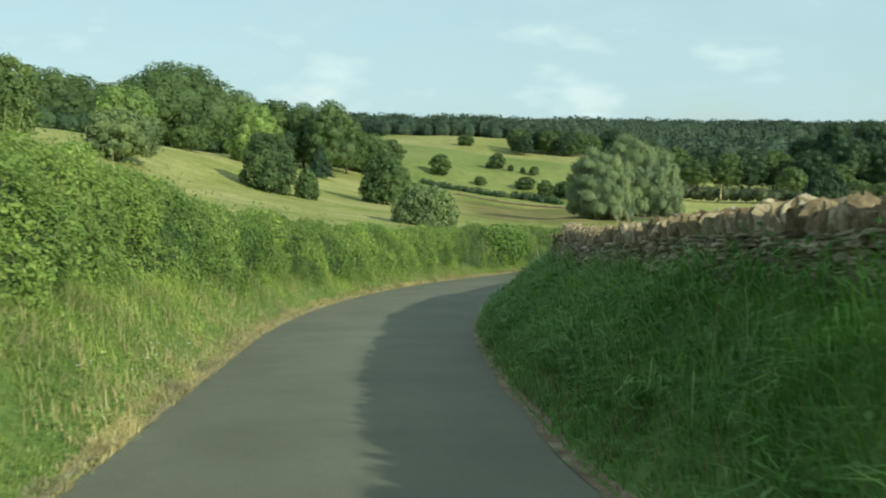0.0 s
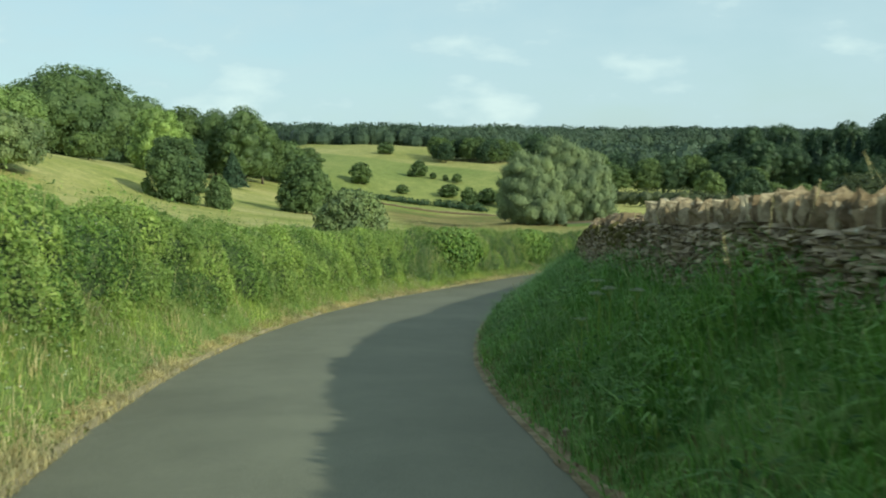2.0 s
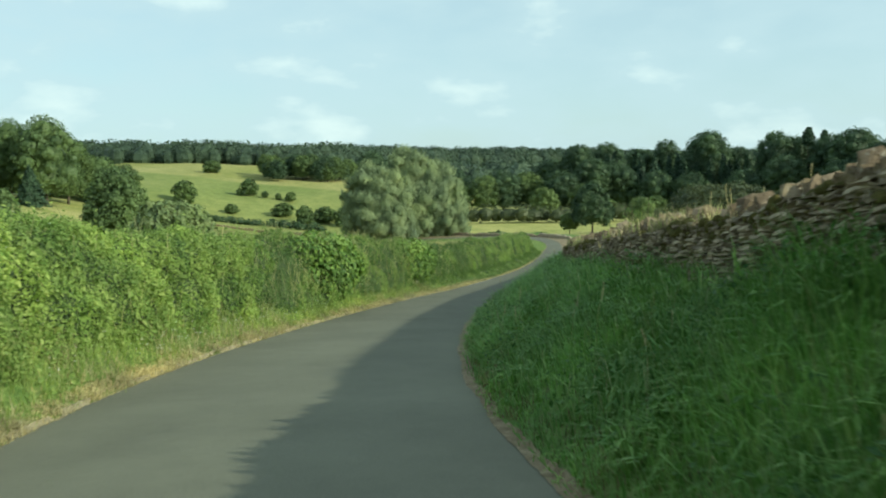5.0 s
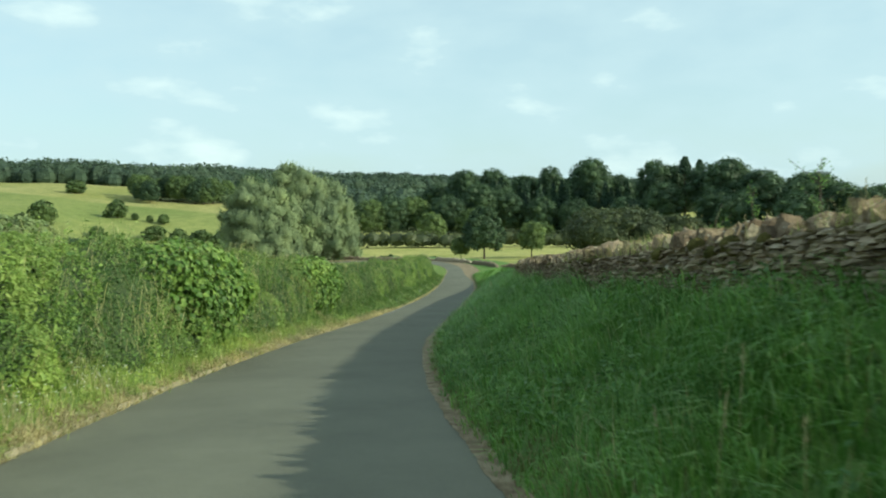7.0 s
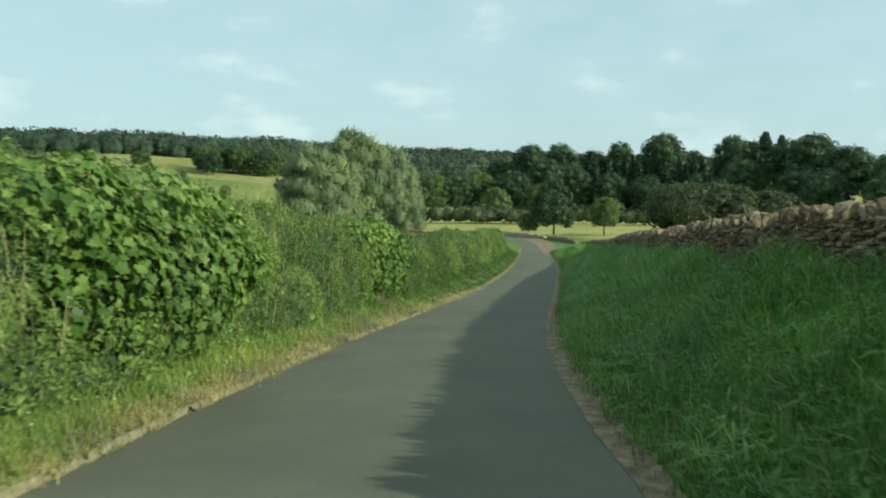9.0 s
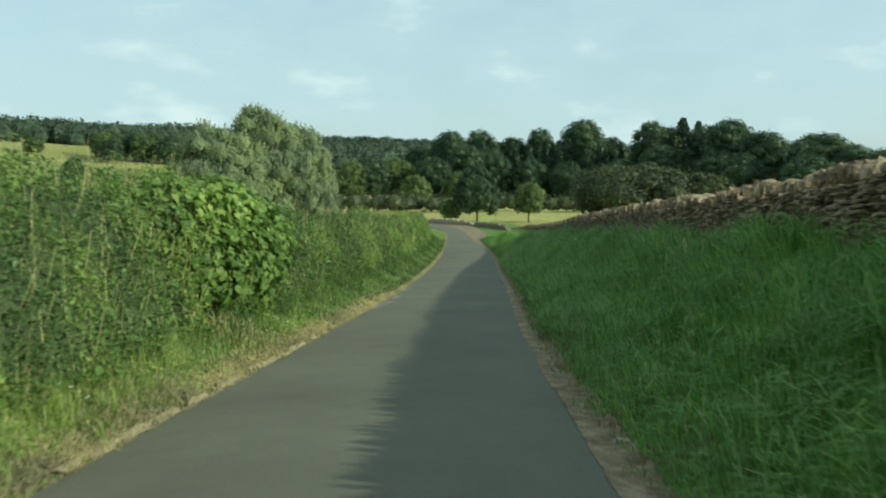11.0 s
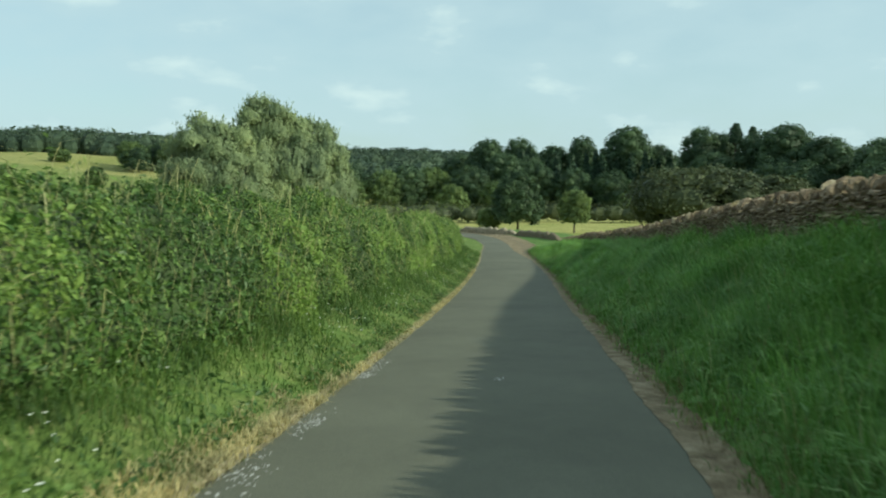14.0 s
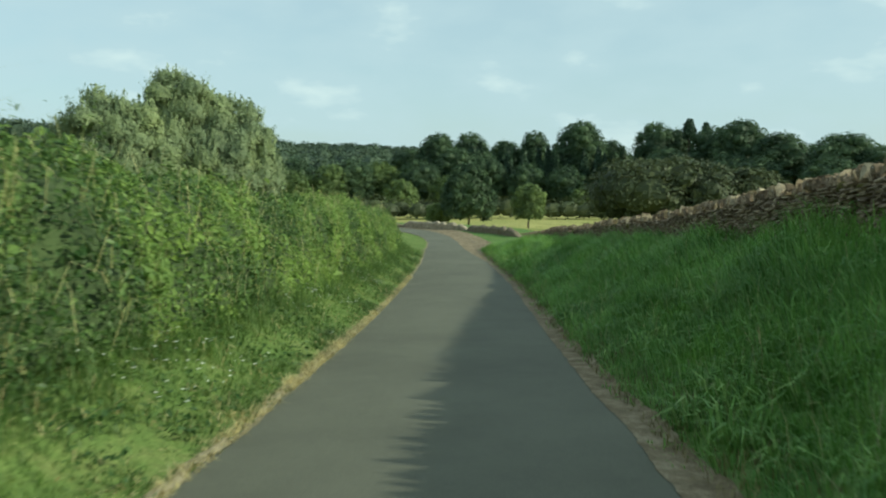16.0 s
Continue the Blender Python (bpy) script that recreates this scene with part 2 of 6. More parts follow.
GRASS_MOWN = leaf_material("short_verge_grass", (0.064, 0.125, 0.029), (0.098, 0.17, 0.042), (0.165, 0.23, 0.075), 0.36, 0.8)
GRASS_VERGE = leaf_material("verge_grass", (0.21, 0.305, 0.076), (0.315, 0.415, 0.112), (0.47, 0.52, 0.215), 0.47, 0.8)
GRASS_DRY = leaf_material("dry_grass", (0.32, 0.275, 0.15), (0.45, 0.395, 0.225), (0.58, 0.52, 0.33), 0.25, 1.0, 0.8)
SEED_STEM = leaf_material("seeding_grass_stem", (0.3, 0.32, 0.15), (0.41, 0.41, 0.2), (0.55, 0.52, 0.3), 0.3, 1.0, 0.8)
GRASS_DEAD = leaf_material("dead_grass", (0.12, 0.1, 0.055), (0.19, 0.165, 0.085), (0.3, 0.27, 0.14), 0.25, 1.0, 0.8)
WILLOW_LEAF = leaf_material("willow_leaf", (0.197, 0.255, 0.145), (0.24, 0.3, 0.174), (0.285, 0.345, 0.21), 0.34, 0.3)
# Dark for the shaded valley wood, bluer for haze: both put into colour.
OAK_LEAF = leaf_material("dark_hazed_broadleaf", (0.052, 0.09, 0.05), (0.067, 0.112, 0.06), (0.09, 0.14, 0.075), 0.34, 0.12)
HILL_LEAF = leaf_material("hillside_broadleaf", (0.092, 0.142, 0.06), (0.115, 0.172, 0.072), (0.145, 0.208, 0.09), 0.34, 0.15)
ASH_LEAF = leaf_material("mid_broadleaf", (0.085, 0.13, 0.048), (0.107, 0.158, 0.058), (0.135, 0.19, 0.073), 0.3, 0.12)
BRIGHT_LEAF = leaf_material("bright_broadleaf", (0.215, 0.31, 0.1), (0.265, 0.365, 0.125), (0.32, 0.42, 0.155), 0.32, 0.2)
LIME_LEAF = leaf_material("lime_leaf", (0.12, 0.175, 0.065), (0.155, 0.215, 0.082), (0.2, 0.265, 0.105), 0.32, 0.2)
PALE_LEAF = leaf_material("pale_broadleaf", (0.14, 0.195, 0.092), (0.18, 0.235, 0.112), (0.235, 0.285, 0.15), 0.28, 0.25)
# Bluish tones in a narrow range: distance haze put into the leaf colour.
HAZY_FAR_LEAF = leaf_material("hazy_far_woodland", (0.056, 0.088, 0.064), (0.066, 0.1, 0.071), (0.078, 0.115, 0.08), 0.28, 0.03)
THORN_LEAF = leaf_material("blackthorn_leaf", (0.062, 0.08, 0.04), (0.08, 0.1, 0.05), (0.105, 0.126, 0.062), 0.3, 0.15)
PINE_LEAF = leaf_material("conifer_needles", (0.032, 0.062, 0.04), (0.045, 0.082, 0.05), (0.06, 0.104, 0.06), 0.15, 0.1)

# ---- mesh helpers ----
def mesh_of(name, verts, faces, material, smooth=False):
    """A mesh from arrays; faces all have the same number of corners."""
    verts = np.asarray(verts, dtype=np.float32).reshape(-1, 3)
    faces = np.asarray(faces, dtype=np.int32)
    me = bpy.data.meshes.new(name)
    me.vertices.add(len(verts))
    me.vertices.foreach_set("co", verts.ravel())
    k = faces.shape[1]
    me.loops.add(faces.size)
    me.loops.foreach_set("vertex_index", faces.ravel())
    me.polygons.add(len(faces))
    me.polygons.foreach_set("loop_start", np.arange(0, faces.size, k, dtype=np.int32))
    me.polygons.foreach_set("loop_total", np.full(len(faces), k, dtype=np.int32))
    me.polygons.foreach_set("use_smooth", np.full(len(faces), smooth))
    me.materials.append(material)
    me.update(calc_edges=True)
    return me


def child(ob, parent, label="", kind=""):
    ob.parent = parent
    return tagged(ob, label, "", "", kind)


def part(name, bm, material, parent, label=""):
    me = bpy.data.meshes.new(name)
    bm.to_mesh(me)
    bm.free()
    me.materials.append(material)
    return child(new(name, me), parent, label)


def smoothstep(a, b, x):
    t = np.clip((np.asarray(x, dtype=float) - a) / (b - a), 0, 1)
    return t * t * (3 - 2 * t)


def waves(x, y, scale, seed):
    """Cheap smooth irregularity between about -1 and 1."""
    r = np.random.RandomState(seed)
    total = 0.0
    for k in range(6):
        a, p = r.uniform(0, 2 * np.pi, 2)
        f = (0.6 + 0.45 * k) / scale
        total = total + np.sin((x * np.cos(a) + y * np.sin(a)) * f * 2 * np.pi + p) / (1 + 0.5 * k)
    return total / 2.6


# ---- the lane: a reference line, road heights, and the edges beside it ----
# x, y, z of the road, its left edge, its right edge (metres beside the line)
LANE = [
    (3.40, -13.6, 1.95, -1.6, 1.4), (0.0, 0.0, 0.0, -1.6, 1.38), (-1.16, 4.85, -0.66, -1.65, 1.38),
    (-2.09, 9.72, -1.33, -1.85, 1.46), (-2.54, 13.74, -1.84, -2.25, 1.42), (-2.69, 17.16, -2.27, -2.52, 1.36),
    (-2.52, 21.0, -2.67, -2.65, 1.3), (-2.08, 25.29, -3.15, -2.72, 1.3), (-1.22, 29.66, -3.61, -2.6, 1.24),
    (0.39, 35.67, -4.26, -2.48, 1.14), (2.59, 42.2, -4.88, -2.15, 1.07), (5.71, 50.04, -5.63, -1.86, 1.1),
    (9.03, 58.07, -6.29, -1.6, 1.2), (13.0, 67.7, -7.06, -1.55, 1.24)]
LANE_END = [
    (16.7, 76.6, -7.62, -1.6, 1.25), (19.8, 84.4, -7.95, -1.55, 1.08), (22.3, 91.0, -8.07, -1.5, 0.8),
    (24.7, 97.5, -8.14, -1.45, 0.65), (26.2, 104.0, -8.2, -1.45, 0.8), (26.2, 110.0, -8.24, -1.5, 1.2),
    (24.0, 114.6, -8.3, -1.5, 1.5), (20.0, 117.2, -8.36, -1.5, 1.5), (12.0, 118.2, -8.5, -1.5, 1.5)]
KNOTS = np.array(LANE + LANE_END)


def smooth_line(knots, step=0.25):
    """Catmull-Rom through the knots, resampled at even steps."""
    pts = np.vstack([2 * knots[0] - knots[1], knots, 2 * knots[-1] - knots[-2]])
    out = []
    for i in range(1, len(pts) - 2):
        p0, p1, p2, p3 = pts[i - 1:i + 3]
        u = np.linspace(0, 1, 40, endpoint=False)[:, None]
        out.append(0.5 * (2 * p1 + (p2 - p0) * u + (2 * p0 - 5 * p1 + 4 * p2 - p3) * u ** 2 + (3 * p1 - p0 - 3 * p2 + p3) * u ** 3))
    out = np.vstack(out + [knots[-1:]])
    s = np.concatenate([[0], np.cumsum(np.hypot(*np.diff(out[:, :2], axis=0).T))])
    even = np.arange(0, s[-1], step)
    return even, np.stack([np.interp(even, s, out[:, k]) for k in range(out.shape[1])], 1)


LINE_S, LINE = smooth_line(KNOTS)
TANGENT = np.gradient(LINE[:, :2], axis=0)
TANGENT /= np.hypot(TANGENT[:, 0], TANGENT[:, 1])[:, None]
LINE_Y = LINE[:, 1]


def along(y_value):
    """The distance along the lane at which it passes this y."""
    return float(np.interp(y_value, LINE_Y[:int(len(LINE_Y) * 0.9)], LINE_S[:int(len(LINE_Y) * 0.9)]))


def at_s(s, column):
    return np.interp(s, LINE_S, LINE[:, column])


def place(s, off):
    """Plan position beside the lane: off to the right is positive."""
    s, off = np.asarray(s, dtype=float), np.asarray(off, dtype=float)
    tx, ty = np.interp(s, LINE_S, TANGENT[:, 0]), np.interp(s, LINE_S, TANGENT[:, 1])
    return at_s(s, 0) + ty * off, at_s(s, 1) - tx * off


def beside(x, y):
    """For plan points near the lane: distance along it and to its right."""
    x, y = np.asarray(x, dtype=float).ravel(), np.asarray(y, dtype=float).ravel()
    s, off = np.zeros(len(x)), np.full(len(x), 1e3)
    coarse = LINE[::2]
    for a in range(0, len(x), 20000):
        b = slice(a, a + 20000)
        d = (x[b, None] - coarse[None, :, 0]) ** 2 + (y[b, None] - coarse[None, :, 1]) ** 2
        j = np.argmin(d, 1) * 2
        dx, dy = x[b] - LINE[j, 0], y[b] - LINE[j, 1]
        s[b] = LINE_S[j] + dx * TANGENT[j, 0] + dy * TANGENT[j, 1]
        off[b] = dx * TANGENT[j, 1] - dy * TANGENT[j, 0]
        far = np.abs(s[b] - LINE_S[j]) > 1.0
        off[b] = np.where(far, np.sign(off[b]) * np.sqrt(d[np.arange(len(j)), j // 2]), off[b])
    return s, off


Y_KEYS = np.array([-14.0, 0, 10, 15, 20, 22.5, 30, 40, 52, 58, 66, 80, 92, 104])
WALL_OFF = np.array([2.9, 2.88, 3.02, 3.15, 3.32, 3.38, 3.55, 3.62, 3.72, 3.86, 4.05, 4.25, 4.35, 4.4])     # wall's centre beside the line
WALL_TOP = np.array([1.6, 1.6, 1.68, 1.94, 2.0, 1.83, 1.85, 1.97, 2.1, 2.09, 2.1, 1.72, 1.06, -0.05])   # its top above the road
HEDGE_OFF = np.array([-2.7, -2.75, -3.0, -3.2, -3.35, -3.3, -3.15, -2.72, -2.62, -2.61, -2.6, -2.6, -2.6, -2.6])
HEDGE_TOP = np.array([2.9, 2.85, 2.5, 2.2, 2.0, 1.93, 1.76, 2.0, 1.74, 1.72, 1.95, 2.0, 1.6, 1.3])
S_KEYS = np.array([along(v) for v in Y_KEYS])


def keyed(s, values):
    return np.interp(s, S_KEYS, values)


def nearness(x, y):
    """How much nearer the far slope stands straight up the valley than it does to either side."""
    return np.interp(np.degrees(np.arctan2(x, np.maximum(y, 1.0))), [-17, -11, 3, 11], [1.0, 0.62, 0.62, 1.0])


def valley(x, y):
    """The open country; straight up the valley the far slope comes closer."""
    x, y = np.asarray(x, dtype=float), np.asarray(y, dtype=float)
    k = nearness(x, y)
    near, far = broad_valley(x, y), 1.3 + k * (broad_valley(x / k, y / k) - 1.3)
    w = smoothstep(212, 262, np.hypot(x, y)) * (y > 0)
    return near * (1 - w) + far * w


def broad_valley(x, y):
    """The valley side, its floor, the left-hand hill and the ridge far beyond."""
    reach = y - 0.55 * np.clip(x, 0, 420) * smoothstep(300, 560, y)
    floor_z = np.interp(reach, [-300, -60, 0, 40, 76, 100, 125, 174, 260, 330, 420, 590, 680, 900, 3000],
                        [22, 7.0, 1.0, -3.9, -7.0, -8.5, -9.6, -13.1, -14.0, -13.2, -9.5, 8.0, 9.5, 10.0, 10.0])
    u = np.maximum(0, 5 - x)
    hill = sum(np.interp(u + d, [0, 16, 27, 36, 40, 48, 51, 56, 70, 85, 105, 160, 400], [0, 0.9, 3.0, 3.5, 4.5, 7.8, 9.3, 11.0, 12.6, 13.8, 16.5, 22, 30]) for d in (-8, -5, -2, 2, 5, 8)) / 6
    hill = hill * np.interp(y, [-100, 60, 100, 150, 365, 450, 700], [1.0, 0.9, 1.0, 0.97, 0.68, 0.4, 0.1])
    right = np.interp(x, [60, 230, 300, 600], [0, 0, 5, 15]) * smoothstep(150, 260, y) * (1 - smoothstep(420, 700, y))
    return floor_z + hill + right + 0.5 * waves(x, y, 60.0, 3) * smoothstep(60, 160, np.hypot(x, y))


def height(x, y):
    """Ground height anywhere, with the lane's cutting, banks and verges."""
    x, y = np.asarray(x, dtype=float), np.asarray(y, dtype=float)
    shape = x.shape
    x, y = x.ravel(), y.ravel()
    z = valley(x, y)
    near = (x > -45) & (x < 60) & (y > -45) & (y < 150)
    if near.any():
        s, off = beside(x[near], y[near])
        z[near] = corridor(s, off, z[near], x[near], y[near])
    return z.reshape(shape)


def corridor(s, off, open_z, x, y):
    road_z = at_s(s, 2)
    left, right = at_s(s, 3), at_s(s, 4)
    fade = 1 - smoothstep(along(80), along(97), s)
    ul = left - off
    ur = off - right - np.interp(s, [along(25), along(42)], [0.05, 0.16])
    bank_l = (0.04 * smoothstep(0.05, 0.25, ul) + np.interp(s, [along(28), along(46)], [0.85, 0.42]) * smoothstep(0.1, 1.15, ul)) * (0.25 + 0.75 * fade)
    reach = keyed(s, WALL_OFF) - right
    foot = np.maximum(keyed(s, WALL_TOP) - np.interp(s, [along(5), along(9), along(12), along(16), along(22), along(27)], [0.38, 0.46, 0.54, 0.7, 0.66, 0.56]), 0.1)
    v = np.clip(ur / np.maximum(reach - 0.1, 0.5), 0, 1.15)
    bank_r = np.where(ur > 0, (0.04 * smoothstep(0, 0.2, ur) + (foot - 0.04) * (0.3 * v + 0.7 * smoothstep(-0.06, 1.08, v))), 0)
    crown = -0.05 * np.clip(np.abs(off) / 2.2, 0, 1) ** 2 * (np.abs(off) < 4)
    z = road_z + np.where(ul > 0, bank_l, np.where(ur > 0, bank_r, crown))
    rough = 0.05 * waves(x, y, 1.7, 7) + 0.03 * waves(x, y, 0.6, 8)
    z = z + rough * smoothstep(0.15, 0.6, np.maximum(ul, ur))
    w = smoothstep(4.6, 15.0, np.abs(off))
    return z * (1 - w) + open_z * w


def grid_faces(rows, cols):
    i = np.arange(rows - 1)[:, None] * cols + np.arange(cols - 1)[None, :]
    return np.stack([i, i + 1, i + cols + 1, i + cols], -1).reshape(-1, 4)


def spread(fine_lo, fine_hi, step, lo, hi, grow=1.13):
    mid = list(np.arange(fine_lo, fine_hi + step / 2, step))
    d, a = step, fine_hi
    while a < hi:
        d *= grow
        a += d
        mid.append(a)
    d, a = step, fine_lo
    while a > lo:
        d *= grow
        a -= d
        mid.insert(0, a)
    return np.array(mid)


gx, gy = spread(-16, 34, 0.5, -2400, 2400), spread(-22, 128, 0.5, -500, 3400)
GX, GY = np.meshgrid(gx, gy)
GZ = height(GX, GY)
gs, goff = beside(GX.ravel(), GY.ravel())
sunk = 1 - smoothstep(5.2, 6.4, np.abs(goff))       # lies under the lane's own strips
GZ = GZ - (0.25 * sunk).reshape(GZ.shape)
ground = new("ground", mesh_of("ground", np.stack([GX, GY, GZ], -1), grid_faces(len(gy), len(gx)), PASTURE, True))
tagged(ground, "rolling rough pasture, straw-coloured on the hill and greener below", "ground", kind="structure")


def strip(name, s0, s1, offs, material, lift=0.0, step=0.25, label="", category="", wobble=None, flat=False):
    """A strip along the lane between offsets (each a function of s)."""
    s = np.arange(s0, s1, step)
    O = np.stack([o(s) for o in offs], 1)
    if wobble:
        O = O + wobble(s)[:, None]
    S = np.repeat(s[:, None], O.shape[1], 1)
    X, Y = place(S, O)
    if flat:
        Z = at_s(S, 2) - 0.05 * np.clip(np.abs(O) / 2.2, 0, 1) ** 2
    else:
        Z = corridor(S.ravel(), O.ravel(), valley(X.ravel(), Y.ravel()), X.ravel(), Y.ravel()).reshape(X.shape)
    ob = new(name, mesh_of(name, np.stack([X, Y, Z + lift], -1), grid_faces(len(s), O.shape[1])[:, ::-1], material, True))
    return tagged(ob, label, category, kind="structure")


S_MAX = float(LINE_S[-1]) - 0.5
left_of = lambda s: at_s(s, 3)
right_of = lambda s: at_s(s, 4)
ragged = lambda s: 0.035 * waves(s, 0 * s, 1.7, 21) + 0.022 * waves(s, 0 * s, 0.55, 22) + 0.014 * waves(s, 0 * s, 0.21, 24)
between = lambda k, n: (lambda s: left_of(s) + (right_of(s) - left_of(s)) * k / n)
strip("road", 0.0, S_MAX, [between(k, 10) for k in range(11)], ASPHALT, 0.012, 0.25,
      "narrow country lane of worn grey asphalt", "road", flat=True)
fan = lambda edge, ks, sign, wob=1.0: [(lambda k: (lambda s: edge(s) + sign * k + wob * ragged(s)))(k) for k in ks]
strip("road_edge_left", 0.0, S_MAX, fan(left_of, (-0.022, -0.005, 0.01, 0.025, 0.035), -1, 1.3), DIRT, 0.018, 0.07,
      "pale dusty earth and gravel along the lane's edge", "road edge")
strip("road_edge_right", 0.0, S_MAX, [(lambda k: (lambda s: right_of(s) + k * np.interp(s, [along(25), along(42), along(86), along(94)], [0.3, 0.75, 0.75, 4.0]) + 0.75 * ragged(s) + (0.5 * ragged(s * 1.7) if k == 0.24 else 0)))(k) for k in (-0.14, -0.07, 0.0, 0.05, 0.1, 0.15, 0.2, 0.24)], EARTH, 0.018, 0.07,
      "bare brown earth washed off the grass bank", "road edge")
strip("verge_left", 0.0, S_MAX, [(lambda k: (lambda s: left_of(s) + 0.05 - k))(k) for k in (0, .05, .1, .15, .2, .3, .45, .6, .8, 1, 1.2, 1.6, 2.2, 3, 4.2, 5.5)], VERGE_TURF, 0.0, 0.3,
      "steep grassy verge below the hedge", "verge")
strip("bank_right", 0.0, S_MAX, [(lambda k: (lambda s: right_of(s) - 0.05 + k))(k) for k in (0, .05, .1, .15, .2, .25, .35, .5, .7, .9, 1.1, 1.4, 1.7, 2, 2.3, 2.6, 3, 3.6, 4.5, 5.6)], SOIL, 0.0, 0.3,
      "earth bank rising from the lane to the stone wall", "bank")

# ---- the dry stone wall along the bank ----
def stone_mesh(name, size, seed, material, rough=0.16, taper=1.0):
    """A split stone standing on z = 0: a block cut across each way, its faces knocked uneven and its corners off."""
    r = random.Random(seed)
    bm = bmesh.new()
    bmesh.ops.create_cube(bm, size=1.0)
    bmesh.ops.subdivide_edges(bm, edges=list(bm.edges), cuts=1, use_grid_fill=True)
    slant = r.uniform(-0.16, 0.16)
    for v in bm.verts:
        corner = sum(abs(c) > 0.4 for c in v.co)
        pull = {3: 0.93, 2: 0.985}.get(corner, 1.01)
        x, y, z = v.co.x * size[0] * pull, v.co.y * size[1] * pull, (v.co.z * pull + 0.5) * size[2]
        if v.co.z > 0.4:
            x, y = x * taper, y * (0.5 + 0.5 * taper)
            z += slant * x
        v.co = Vector((x, y, z)) + Vector([r.uniform(-rough, rough) * min(size[k] * 0.6, 0.13) for k in range(3)])
    me = bpy.data.meshes.new(name)
    bm.to_mesh(me)
    bm.free()
    me.materials.append(material)
    return me


def joined(name, pieces, material):
    """One mesh from (mesh, matrix) pairs."""
    cache, verts, faces, base = {}, [], [], 0
    for me, m in pieces:
        if me.name not in cache:
            bm = bmesh.new()
            bm.from_mesh(me)
            bmesh.ops.triangulate(bm, faces=list(bm.faces))
            bm.verts.index_update()
            cache[me.name] = (np.array([v.co[:] for v in bm.verts]), np.array([[v.index for v in f.verts] for f in bm.faces]))
            bm.free()
        v, f = cache[me.name]
        a = np.array(m)
        verts.append(v @ a[:3, :3].T + a[:3, 3])
        faces.append(f + base)
        base += len(v)
    return mesh_of(name, np.vstack(verts), np.vstack(faces), material)


BODY = [stone_mesh(f"body_stone_{k}", (0.12 + 0.05 * (k % 4), 0.2, 0.026 + 0.007 * (k % 3)), 40 + k, STONE, 0.22) for k in range(12)]
TOPS = [stone_mesh(f"cope_stone_{k}", (0.042 + 0.013 * (k % 5), 0.25, 0.18 + 0.022 * (k % 4)), 70 + k, COPE, 0.32, 0.8) for k in range(15)]
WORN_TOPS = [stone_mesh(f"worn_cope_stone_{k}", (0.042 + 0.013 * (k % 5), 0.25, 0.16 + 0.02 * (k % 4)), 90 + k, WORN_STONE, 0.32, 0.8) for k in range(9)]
CAPS = [stone_mesh(f"cap_stone_{k}", (0.12 + 0.04 * (k % 4), 0.2, 0.05 + 0.018 * (k % 3)), 100 + k, COPE, 0.5, 0.8) for k in range(12)]


